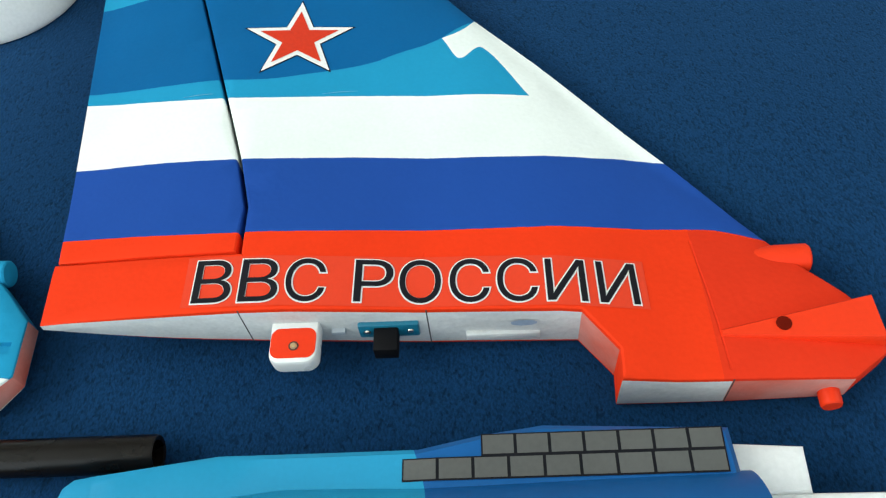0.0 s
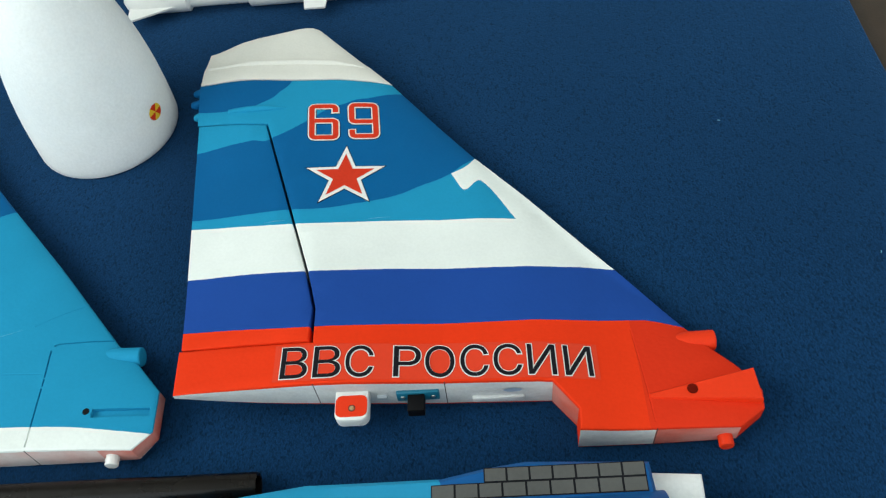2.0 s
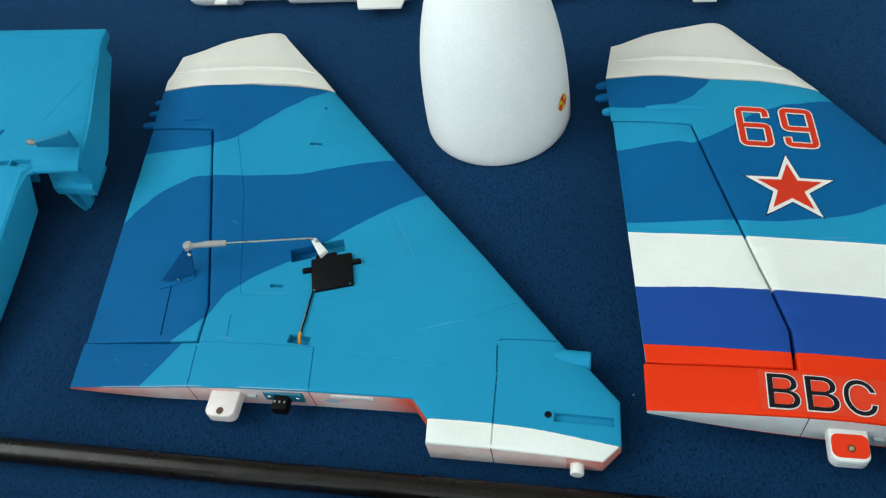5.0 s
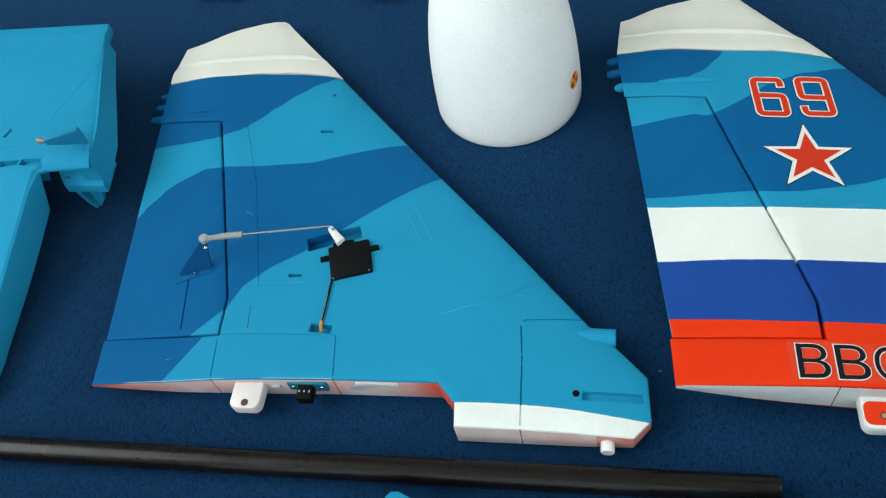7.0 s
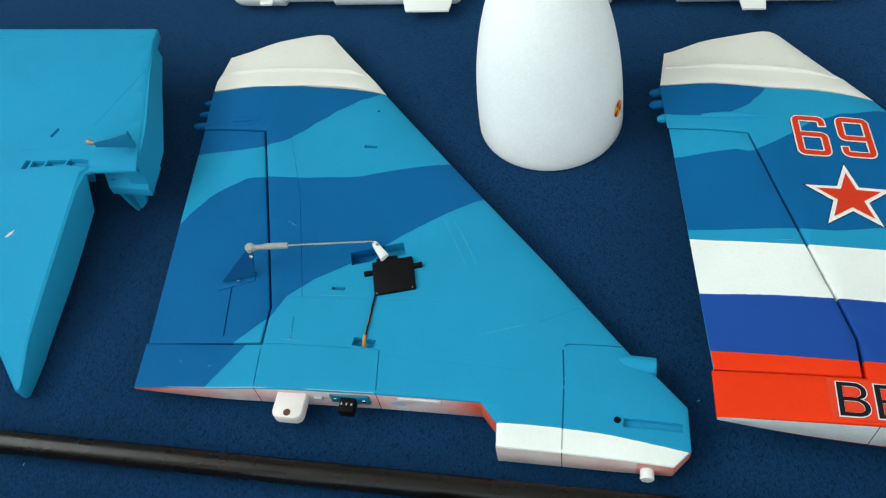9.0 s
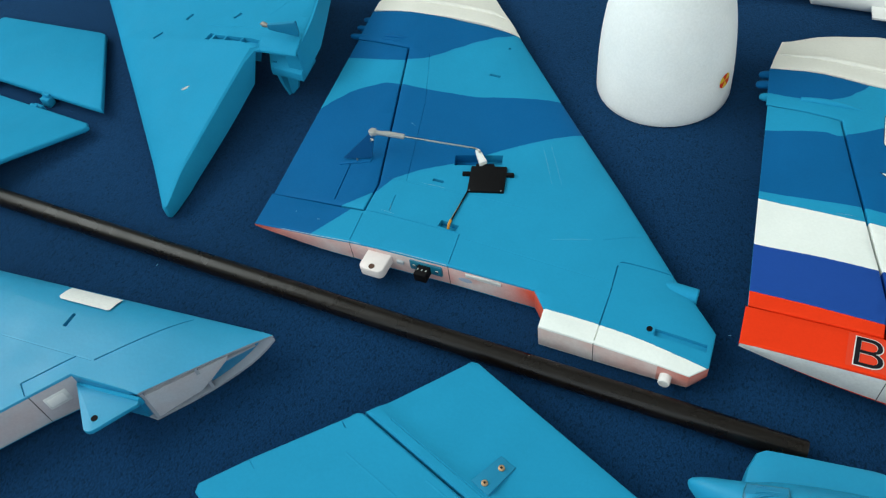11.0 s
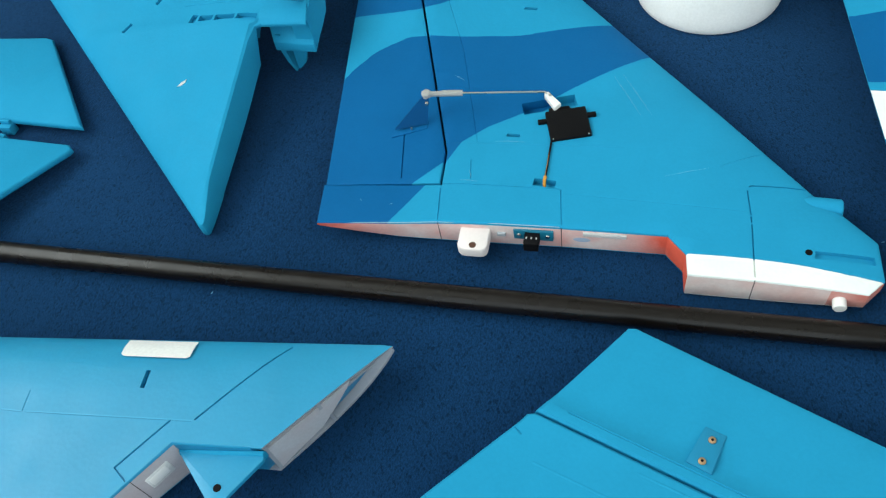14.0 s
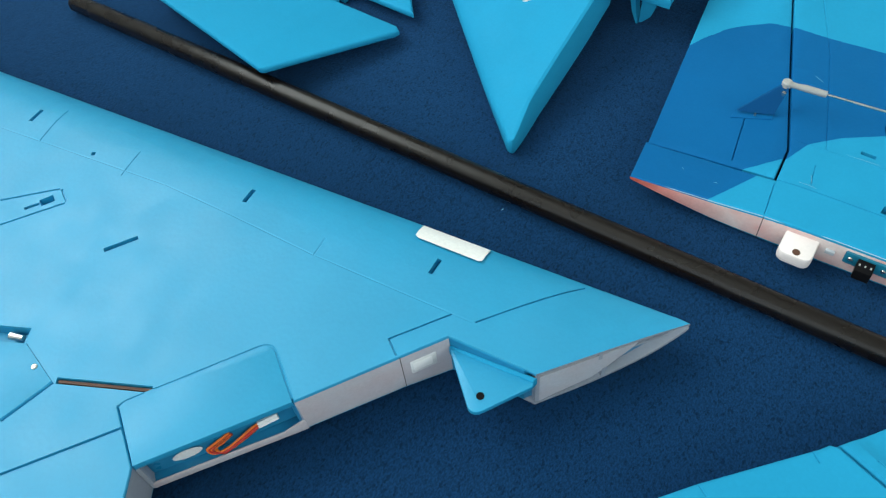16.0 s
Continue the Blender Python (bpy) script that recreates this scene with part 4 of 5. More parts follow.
part("tube", pipe([(-848, 79, 6.2), (-847, 79, 6.2), (-600, 79, 6.2), (-350, 79, 6.2), (-108, 80, 6.2), (-107, 80, 6.2)], [5.7, 6.2, 6.2, 6.2, 6.2, 5.7], 28, caps=False), carbon, spar)
part("bore", pipe([(-848, 79, 6.2), (-840, 79, 6.2)], [5.7, 4.6], 28, caps=False), carbon, spar)
part("bore", pipe([(-107, 80, 6.2), (-107.4, 80, 6.2), (-132, 80, 6.2), (-133, 80, 6.2)], [5.7, 4.6, 4.6, 0.2], 28, caps=False), carbon, spar)

# ---- the wing half with the hatch ----
WP = (-560, -60, 0)


def wp_edge(x, y):
    """The distance from the front edge, in mm."""
    return ((-813 - x) * -44 + (-2.5 - y) * 430) / 432.2


def wp_top(x, y):
    d = max(0.0, wp_edge(x, y))
    return 20.8 + on_line(-x, [(385, 4.0), (430, 9.0), (470, 11.5), (600, 18.0), (700, 18.5)]) * (1 - math.exp(-d / 13.0))


def wp_bottom(x, y):
    d = max(0.0, wp_edge(x, y))
    inward = 0.54 * (y + 85.2) - 0.84 * (x + 507.4)
    hollow = on_line(-y, [(22, 0), (45, 4), (85, 6.5), (140, 11)]) * max(0.0, 1 - max(0.0, inward) / 80)
    return max(0.0, 18.6 * math.exp(-d / 15.0) - 1.2) + hollow


wing = thing("wing", WP, "light blue foam wing half with servo hatch and hollow grey root", "model part", "wing halves")
wp_body = [(-389.4, 40.2), (-1000, -22), (-1000, -330), (-560, -330), (-502, -212), (-543.4, -144.6), (-545.2, -142), (-569, -126.4), (-568, -122.6), (-536.8, -73.2), (-535.4, -71.3), (-533.4, -70.1), (-531.2, -69.8), (-529.2, -70.5), (-507.4, -85.2), (-469, -25), (-433.4, -21.1)]


def wp_side(x, y):
    if y < -142.5:
        return 3
    if -470 < x < -434 and y < -19:
        return 2
    if y < -20 and x > -672 and x < -469 and not (-575 < x < -508 and -142 < y < -69):
        return 1
    # The hollow end's shade is put into the deeper blue of index 2.
    return 2 if (-575 < x < -508 and -142 < y < -69) or (x > -430 and y < 36) else 0


wp_lines = [(-462.7, -12.5, -431.6, 32.3, 0.4, 0.9), (-490.5, -39.7, -473.8, -14.5, 0.45, 0.9), (-490.5, -39.7, -483.4, -44.6, 0.45, 0.9), (-722.8, -38.4, -732, -12, 0.28, 0.3), (-664, -33.3, -669, -15.5, 0.28, 0.3), (-546.5, -21.7, -548, -11, 0.35, 0.3),
            (-751.8, -42.3, -640, -26.6, 0.25, 0.14), (-639, -26.4, -546, -21.8, 0.25, 0.14), (-545, -21.6, -464, -13.4, 0.25, 0.12),
            (-494.2, -1.1, -495.3, 8.1, 1.8, 4.0), (-596.4, -14.2, -598.1, -5.4, 1.8, 4.0), (-741, -30, -743.6, -20.4, 1.8, 4.0), (-635, -72, -626.2, -58.4, 2.0, 4.0), (-690, -30.6, -688.6, -29.6, 2.0, 2.2),
            (-707, -77.5, -685.4, -56.6, 0.7, 0.8), (-684, -56.2, -675.6, -60.4, 0.7, 0.8), (-693.8, -88, -675.6, -61.8, 0.7, 0.8), (-686.6, -68, -683.4, -62.2, 4.2, 4.5), (-691, -74.6, -687, -68.6, 1.3, 3.0),
            (-600.4, -131.8, -562.4, -113, 2.6, 2.6), (-588, -172.6, -560.8, -132.4, 0.8, 1.4), (-601, -133.6, -606.4, -157, 0.6, 1.2), (-606.6, -158, -634, -200, 0.6, 1.2), (-656, -137, -629.5, -124.6, 9.5, 7.0)]
part("panel", slab(wp_body, wp_top, wp_bottom, 0.6, 14.0, guides=[((-383, 35), (-813, -9)), ((-383, 30), (-813, -14)), ((-383, 22), (-813, -22)), ((-383, 10), (-813, -34))], grooves=wp_lines, side=wp_side),
     [wing_paint, lilac_foam, blue_plastic, pale_shell], wing)
hatch = part("hatch", prism([(-568.6, -126.2), (-568.3, -124.4), (-567.6, -122.8), (-536.4, -73.5), (-535.1, -71.8), (-533.3, -70.6), (-531.3, -70.3), (-529.5, -70.9), (-507.8, -85.6), (-545.0, -141.6)], lambda x, y: wp_top(x, y) - 4, lambda x, y: wp_top(x, y) + 0.1, 0.35), wing_paint, wing, "light blue servo lead hatch")
part("bay_floor", prism([(-569, -126), (-534, -71), (-508, -85.8), (-545, -141.6)], wp_bottom, lambda x, y: wp_bottom(x, y) + 4.5, 0.4), blue_plastic, wing, "dark blue cable bay behind the root")
part("bay_wall", prism([(-568.4, -125.6), (-533, -71.6), (-512.6, -84.4), (-549, -138.6)], 12, lambda x, y: wp_top(x, y) - 3.9, 0.3), blue_plastic, wing)


def at_root(s, z, out):
    """A place on the bay's open side: s mm along it, z up, out from its wall."""
    return (-548.6 + 0.555 * s + 0.832 * out, -138.2 + 0.832 * s - 0.555 * out, z)


hole = bmesh.new()
hole.faces.new([hole.verts.new(Vector(at_root(17.5 + 6.5 * math.cos(a), 20 + 3.6 * math.sin(a), 0.5)) * MM) for a in (2 * math.pi * k / 24 for k in range(24))])
part("lead_hole", hole, grey_foam, wing, "bare foam hole in the bay wall")
part("bay_lip", prism([at_root(0, 0, 4.2)[:2], at_root(0, 0, 5.4)[:2], at_root(67, 0, 5.4)[:2], at_root(67, 0, 4.2)[:2]], lambda x, y: wp_bottom(x, y) + 0.3, lambda x, y: wp_bottom(x, y) + 5.2, 0.5), lilac_foam, wing, "pale foam rim under the cable bay")
part("bay_end", prism([at_root(-1.2, 0, -1)[:2], at_root(-1.2, 0, 5.2)[:2], at_root(0.6, 0, 5.2)[:2], at_root(1.2, 0, 4.0)[:2], at_root(1.2, 0, -1)[:2]], wp_bottom, lambda x, y: wp_top(x, y) - 3.9, 0.4), pale_shell, wing)
part("bay_end", prism([at_root(64.6, 0, -1)[:2], at_root(65.4, 0, 3.6)[:2], at_root(67.4, 0, 5.0)[:2], at_root(68, 0, -1)[:2]], 9, lambda x, y: wp_top(x, y) - 3.6, 0.5), blue_plastic, wing)
part("bay_corner", prism([at_root(58, 0, 4.0)[:2], at_root(58, 0, 5.35)[:2], at_root(68, 0, 5.35)[:2], at_root(68, 0, 4.0)[:2]], wp_bottom, lambda x, y: wp_bottom(x, y) + on_line(x, [(-514, 4.0), (-508, 9.5)]), 0.5), lilac_foam, wing)
# Added filler, raised under the hatch's rim to lighten its gap.
part("hatch_gap_filler", prism([(-569.6, -124.4), (-568.6, -122.2), (-537.6, -72.6), (-535.8, -70.4), (-533.4, -69.0), (-531.0, -68.7), (-528.8, -69.5), (-508.6, -83.6), (-512, -89), (-563, -127)], lambda x, y: wp_top(x, y) - 3.9, lambda x, y: wp_top(x, y) - 0.45, 0.1), wing_paint, wing)
random.seed(4)
for k, m in enumerate((orange_wire, brown_wire, red_wire, orange_wire, black_plastic, orange_wire, red_wire, brown_wire, orange_wire, orange_wire)):
    o, w = k * 0.62, random.uniform(-0.5, 0.5)
    part("servo_wire", pipe(smooth([at_root(52, 22 - o * 0.2, 0.6), at_root(46, 21 - o * 0.5, 1.8 + w), at_root(40, 19.6 - o * 0.5 + w, 3.2 + w), at_root(33 - o * 0.2, 16.0 - o * 0.25, 3.8 + w), at_root(27.5 + o * 0.4, 16.4 - o * 0.1 + w, 3.4), at_root(25.5 + o * 0.6, 19.2 - o * 0.1, 2.4 + w),
                             at_root(28.5 + o * 0.6, 20.4 - o * 0.3, 1.6), at_root(37 + w, 22.6 - o * 0.5, 0.2)]), 0.62, 8), m, wing)
plug = bmesh.new()
pipe([at_root(49, 21.4, 1.6), at_root(58, 22.4, 1.6)], 1.7, 8, bm=plug)
part("wire_plug", plug, white_plastic, wing, "white wire connector")
tabp = part("root_tab", prism([(-469, -25.5), (-468, -26.5), (-447.6, -45.2), (-446.2, -46.4), (-444.6, -47.0), (-442.8, -46.8), (-441.2, -45.8), (-440.0, -44.2), (-427.6, -24), (-428.4, -20.8)], 21.4, 24.6, 0.7), wing_paint, wing, "triangular blue mounting tab")
# The tab is not pierced; this black disc is the hole's shade.
part("bolt_hole", pipe([(-444.4, -39.2, 20), (-444.4, -39.2, 24.9)], 1.8, 18), black_plastic, tabp)
part("tab_fillet", prism([(-469, -24.8), (-427.6, -20), (-428, -22.4), (-468, -27)], 19.5, lambda x, y: 24.8 + (y + 25) * 0.25, 0.5), light_paint, tabp)
def patch(points, height, lift, most=2.5):
    flat = bmesh.new()
    flat.faces.new([flat.verts.new((x, y, 0)) for x, y in points])
    for axis in (0, 1):
        lo, hi = min(p[axis] for p in points), max(p[axis] for p in points)
        for k in range(1, int((hi - lo) / most) + 1):
            at, no = [0, 0, 0], [0, 0, 0]
            at[axis], no[axis] = lo + k * most, 1
            bmesh.ops.bisect_plane(flat, geom=flat.verts[:] + flat.edges[:] + flat.faces[:], dist=1e-6, plane_co=at, plane_no=no)
    return draped(flat, height, lift)


part("white_patch", patch([(-516.6, 25.6), (-513.8, 15), (-511.6, 14), (-480, 17.2), (-478.4, 18.4), (-480, 29.0)], wp_top, 1.0), decal_white, wing, "white paint patch on the front edge")
part("servo_cover", prism([(-627, -126.5), (-601.8, -133.2), (-607.2, -157.2), (-634, -196), (-662, -170), (-640, -133)], lambda x, y: wp_top(x, y) - 3, lambda x, y: wp_top(x, y) + 0.5, 0.4), wing_paint, wing, "light blue servo cover")
part("servo_gear", pipe([(-640, -127, wp_top(-640, -127) - 4), (-633, -125, wp_top(-640, -127) - 3)], [2.0, 1.2], 10), steel, wing, "steel servo gear in its pocket")
screw(wing, -614, -132.6, wp_top(-614, -132.6) + 0.7, 1.4)
part("cable", pipe([(-600, -131.6, wp_top(-600, -131.6) - 1.4), (-582, -122.8, wp_top(-582, -122.8) - 1.1), (-562.6, -113.2, wp_top(-562.6, -113.2) - 1.4)], 0.9, 8), brown_wire, wing, "brown servo cable in its groove")
part("root_slot", turned(box(-480.4, -467.4, -41.85, -39.9, 13.6, 25.0, 1.0), 57.5, (-480, -40.7)), grey_foam, wing, "grey rim of the spar slot")
part("slot_lining", turned(box(-479.2, -469.6, -42.1, -40.2, 15.8, 23.2, 0.8), 57.5, (-480, -40.7)), white_plastic, wing)
part("root_joint", turned(box(-482.3, -481.35, -44.75, -44.45, 5.5, wp_top(-483, -44) - 1.0), -32.5, (-481.5, -44.6)), seam_dark, wing)
END_STRIP = [(-434.4, -20.9), (-428, -20.5), (-383.4, 40.2), (-390.6, 40.1)]


def end_side(x, y):
    return 1 if x - y * 0.76 > -413.5 else 0


part("root_skin", slab(END_STRIP, lambda x, y: wp_top(x, y) + 0.05, lambda x, y: wp_top(x, y) - 1.5, 0.1, 6.0, side=end_side), [wing_paint, pale_shell], wing, "thin pale edge of the moulded root")
part("root_skin", slab(END_STRIP, lambda x, y: wp_bottom(x, y) + 1.7 + 1.4 * math.exp(-max(0.0, wp_edge(x, y)) / 3.0), wp_bottom, 0.1, 4.0), [pale_shell, pale_shell], wing, "thin pale edge of the moulded root")


def end_block(name, shape, deep, back, material, label=""):
    """A block in the hollow wing end; shape: (share of the way along the end, height)."""
    b = bmesh.new()
    rows = [[b.verts.new(Vector((-428 + 46 * u - 0.8 * o, -20.5 + 61.5 * u + 0.6 * o, z)) * MM) for u, z in shape] for o in (deep, back)]
    b.faces.new(rows[0])
    b.faces.new(rows[1][::-1])
    for k in range(len(shape)):
        b.faces.new((rows[0][k], rows[0][(k + 1) % len(shape)], rows[1][(k + 1) % len(shape)], rows[1][k]))
    return part(name, b, material, wing, label)


end_block("root_spar", [(0.02, 1.0), (0.02, 24.5), (0.36, 23.6), (0.64, 23.2), (0.62, 20.5), (0.46, 10.5), (0.36, 5.5), (0.14, 3.2)], 0.4, 7, lilac_foam, "pale pinkish foam spar end")
for u, lo, hi in ((0.405, 20, 25.6), (0.44, 1.5, 10), (0.015, 2, 27)):
    end_block("root_rib", [(u - 0.012, lo), (u - 0.012, hi), (u + 0.012, hi), (u + 0.012, lo)], 0.3, 7, pale_shell)
end_block("root_rib", [(0.62, 19.4), (0.63, 21.2), (0.84, 20.2), (0.84, 19.4)], 0.5, 3.5, pale_shell)

# ---- the outer wing with the elevon ----
WO = (-300, -30, 0)
HX, HY = -313.0, 16.0
ND = (0.325, 0.946)


def wo_out(x, y):
    return (x - HX) * ND[0] + (y - HY) * ND[1]


def wo_top(x, y):
    d = wo_out(x, y)
    if d > 0:
        return on_line(d, [(0, 24.6), (6, 24.0), (12, 21.2), (40, 18.6), (64, 16.6)])
    return on_line(-d, [(0, 25.4), (30, 26.5), (90, 28)])


def wo_bottom(x, y):
    d = wo_out(x, y)
    return max(0.0, on_line(d, [(0, 0.0), (25, 4.0), (62, 11.0)]) if d > 0 else 0.0)


outer = thing("wing_tip", WO, "light blue foam outer wing with hinged elevon, lying flat", "model part", "wing halves")
wo_paint = painted("outer_wing_paint", (WO[0] * MM, WO[1] * MM), LIGHT, [(DARK, None, [(-372, -56), (-366, -55.4), (-361, -54.9), (-357, -55.0), (-353.6, -55.8), (-350, -57.0), (-346, -58.8), (-342.6, -61.4), (-340.4, -64.6), (-339, -68.4), (-337.9, -74), (-337, -90), (-335, -190), (-300, -300)])], **FOAM_PAINT)
wo_lines = [(-319.6, 7.0, -316, 3.8, 0.4, 0.6), (-352.6, -28.4, -347, -32, 0.35, 0.3), (-309.4, -8, -274, -19.6, 0.5, -0.12), (-266.4, -6.4, -208, -25.6, 0.5, -0.12)]
part("panel", slab([(-311.4, 14.8), (-315, 13.8), (-318, 9.8), (-352.4, -27.8), (-369.4, -48.4), (-368.4, -53), (-360, -57), (-367.4, -74.6), (-392, -150), (-110, -150), (-60, -72), (-179.2, -31.2)], wo_top, wo_bottom, 1.4, 12.0, grooves=wo_lines), wo_paint, outer)
part("elevon", slab([(-312.1, 15.8), (-178.8, -30.6), (-60, -71.6), (-10, -48), (-103, -5), (-271, 66), (-274.6, 65.6)], wo_top, wo_bottom, 1.8, 12.0, guides=[((-310.6, 22.6), (-176, -24.3)), ((-308.6, 28.2), (-174, -18.6))],
                    grooves=[(-297, 17, -190, -21, 0.5, 0.4)]), light_paint, outer, "light blue elevon")
plate_z = lambda x, y: on_line(wo_out(x, y), [(6, 24.3), (28, 20.2)])
plate = part("horn_plate", prism([(-239.5, 20.1), (-230.9, 16.9), (-237.3, -1.8), (-247.3, 2.3)], lambda x, y: plate_z(x, y) - 2, plate_z, 0.3), clear_blue, outer, "thin blue plastic horn backing plate")
for x, y in ((-236.8, 13.8), (-241.0, 3.3)):
    part("screw", pipe([(x, y, plate_z(x, y) - 0.4), (x, y, plate_z(x, y) + 0.7), (x, y, plate_z(x, y) + 1.0)], [1.7, 1.6, 1.1], 14), brass, plate)
    # Black disc on the head, for the shade in the screw's recess.
    part("screw_recess", pipe([(x, y, plate_z(x, y) + 0.6), (x, y, plate_z(x, y) + 1.08)], 0.6, 8), black_plastic, plate)
bow = [(-256, -53.6), (-308, -38.6), (-314, -38), (-319, -39.2), (-323.4, -41.4), (-326, -44.6), (-326, -48.2), (-324, -51.4), (-319.6, -54), (-312, -56.4), (-260, -71.4)]
part("moulded_outline", pipe([(x, y, wo_top(x, y) - 0.18) for x, y in bow], 0.42, 8), light_paint, outer, "faint raised capsule outline")
for k in range(7):
    for side in (0.0, 1.0):
        x, y = -319 + 9.6 * k + 4 * side, -43.6 - 2.75 * k - 7.6 * side
        part("rivet", pipe([(x, y, 25.0), (x, y, wo_top(x, y) + 0.15), (x, y, wo_top(x, y) + 0.3)], [0.7, 0.7, 0.4], 8), light_paint, outer)

# ---- the nacelle with grey panels ----
NA = (-40, 45, 0)
nacelle = thing("fuselage_section", NA, "two-tone blue fuselage section with bullet nose and grey grids", "model part")
NA_DARK = -17.0


def na_mid(x):
    return on_line(x, [(-155, 41), (-132, 38.5), (-100, 38.5), (-54, 39.5), (-20, 38), (70, 37.5)])


def na_crown(x):
    return on_line(x, [(-153, 21), (-138, 28), (-115, 35), (-80, 40), (-45, 42.5), (110, 44.5)])


n = Nodes("fuselage_two_blues")
sep = n.put("SeparateXYZ", i0=n.coords())
bow = n.math("MULTIPLY", n.math("POWER", n.math("SUBTRACT", sep.outputs[1], -0.004), 2.0), -6.0)
edge = n.math("GREATER_THAN", n.math("SUBTRACT", sep.outputs[0], bow), NA_DARK * MM - NA[0] * MM)
na_paint = finish(n, n.mix(edge, rgb(LIGHT), rgb((0.006, 0.095, 0.30))), rough=0.44, vary=0.05, grain=0.02, bump=0.06, gloss=0.2)

flange = [(-132, 17.5), (-130, 14.8), (-94, 14.8), (-40, 12.3), (-26, 7), (76, 3), (72, 52), (68.6, 60), (67.4, 74.5), (15, 77), (-3, 74.6), (-21, 71), (-49, 72), (-81, 73), (-120, 69), (-126, 68.2), (-129.6, 65.5), (-132, 57), (-133, 28)]
flange_top = lambda x, y: on_line(x, [(-132, 20), (-81, 24), (-49, 27), (-20, 30.5), (70, 31)])
part("deck", slab(flange, flange_top, lambda x, y: 3.0 * clamp((24 - y) / 9) * clamp((-20 - x) / 30) + 4.0 * clamp((y - 60) / 8), 2.4, 14.0), na_paint, nacelle)
bm = bmesh.new()
rings = []
stations = [(-155.2, 0.8), (-154, 2.4), (-150, 4.6), (-145, 6.6), (-138, 8.8), (-130, 10.8), (-120, 12.9), (-105, 15.6), (-85, 17.6), (-60, 18.8), (-20, 19.6), (30, 20), (71, 20)]
for x, w in stations:
    base = on_line(x, [(-155, 16.5), (-150, 13.5), (-138, 11.5), (-120, 16), (-60, 22), (70, 28)])
    crown = on_line(x, [(-155.2, 18), (-154, 20), (-150, 23), (-138, 28), (-115, 35), (-80, 40), (-45, 42.5), (110, 44.5)])
    ring = []
    for k in range(33):
        a = math.pi * k / 32
        ring.append(bm.verts.new(Vector((x, na_mid(x) - w * 1.0 * math.cos(a) * (1 + (0.06 if k < 16 else 0.22) * (1 - math.sin(a)) ** 2 * (1 if x > -125 else 0)), base + (crown - base) * math.sin(a) ** 0.9)) * MM))
    rings.append(ring)
for a, b in zip(rings, rings[1:]):
    for k in range(32):
        bm.faces.new((a[k], a[k + 1], b[k + 1], b[k]))
for r in (rings[0], rings[-1]):
    bm.faces.new(r)
for a, b in zip(rings, rings[1:]):
    bm.faces.new((a[0], b[0], b[-1], a[-1]))
part("spine", bm, na_paint, nacelle, "rounded spine ending in a bullet nose", 50)


def spine_top(x, y):
    w = on_line(x, stations)
    c = clamp(abs(y - na_mid(x)) / w)
    base, crown = on_line(x, [(-155, 16.5), (-150, 13.5), (-138, 11.5), (-120, 16), (-60, 22), (70, 28)]), na_crown(x)
    return max(base + (crown - base) * math.sqrt(max(0.0, 1 - c * c)) ** 0.9, flange_top(x, y))


canopy = [(-131, 32.4), (-128, 32.2), (-118, 32.6), (-114.5, 33), (-114.4, 37), (-114.4, 42), (-114.8, 45.6), (-123, 44.8), (-131.4, 43.8), (-132, 40), (-131.6, 36)]
window = part("canopy_panel", prism(canopy, lambda x, y: spine_top(x, y) - 2, lambda x, y: spine_top(x, y) + 0.6, 0.3), gloss_blue, nacelle, "glossy blue moulded canopy panel")
part("canopy_frame", pipe([(x, y, spine_top(x, y) + 0.35) for x, y in canopy + canopy[:1]], 0.45, 8), teal_plastic, window)
for x0, y0, x1, y1, r in ((-129.5, 36, -119, 40.6, 0.8), (-128, 39.5, -117.5, 42.6, 0.7), (-130, 34.2, -117, 35.6, 0.9), (-129, 42.4, -122, 43.2, 0.6), (-122, 36.4, -116.4, 38.4, 0.6)):
    xm, ym = (x0 + x1) / 2, (y0 + y1) / 2 + 0.7
    part("crease", pipe([(x0, y0, spine_top(x0, y0) + 0.2), (xm, ym, spine_top(xm, ym) + 0.5), (x1, y1, spine_top(x1, y1) + 0.2)], [r * 0.3, r, r * 0.3], 8), gloss_blue, window)
hook = pipe([(-83.5, 39.5, spine_top(-83, 39.5) + 0.3), (-71, 38.8, spine_top(-71, 38.8) + 0.3)], 0.8, 8)
for x in (-83, -77, -71.5):
    pipe([(x, 38.6, spine_top(x, 38.6) - 0.2), (x, 41.8, spine_top(x, 41.8) + 0.5)], 0.75, 8, bm=hook)
part("antenna_rail", hook, clear_blue, nacelle, "tiny moulded antenna rail")
part("raised_pad", prism(rounded(-49.4, -17.6, 27.6, 46.6, 3), lambda x, y: 24, lambda x, y: 42.5, 1.9, segments=3), na_paint, nacelle)


def grid_panel(name, x0, x1, y0, y1, cols, rows, height, lift):
    """Grey panel squares on a black backing."""
    back = part(name, draped(split_long(poly([(x0, y0), (x1, y0), (x1, y1), (x0, y1)]), 10), height, lift), decal_black, nacelle, "grid of dark grey squares with black joints")
    dx, dy = (x1 - x0) / cols, (y1 - y0) / rows
    for i in range(cols):
        for j in range(rows):
            a, b = x0 + dx * i + 0.45, y0 + dy * j + 0.45
            part("panel_square", draped(poly([(a, b), (a + dx - 0.9, b), (a + dx - 0.9, b + dy - 0.9), (a, b + dy - 0.9)]), height, lift + 0.25), decal_grey, back)


grid_panel("grey_grid", -45.4, -24.8, 29.6, 43.2, 2, 2, lambda x, y: 42.6, 0.25)
grid_panel("grey_grid", -25.2, 64.6, 60.6, 67.2, 9, 1, flange_top, 0.35)
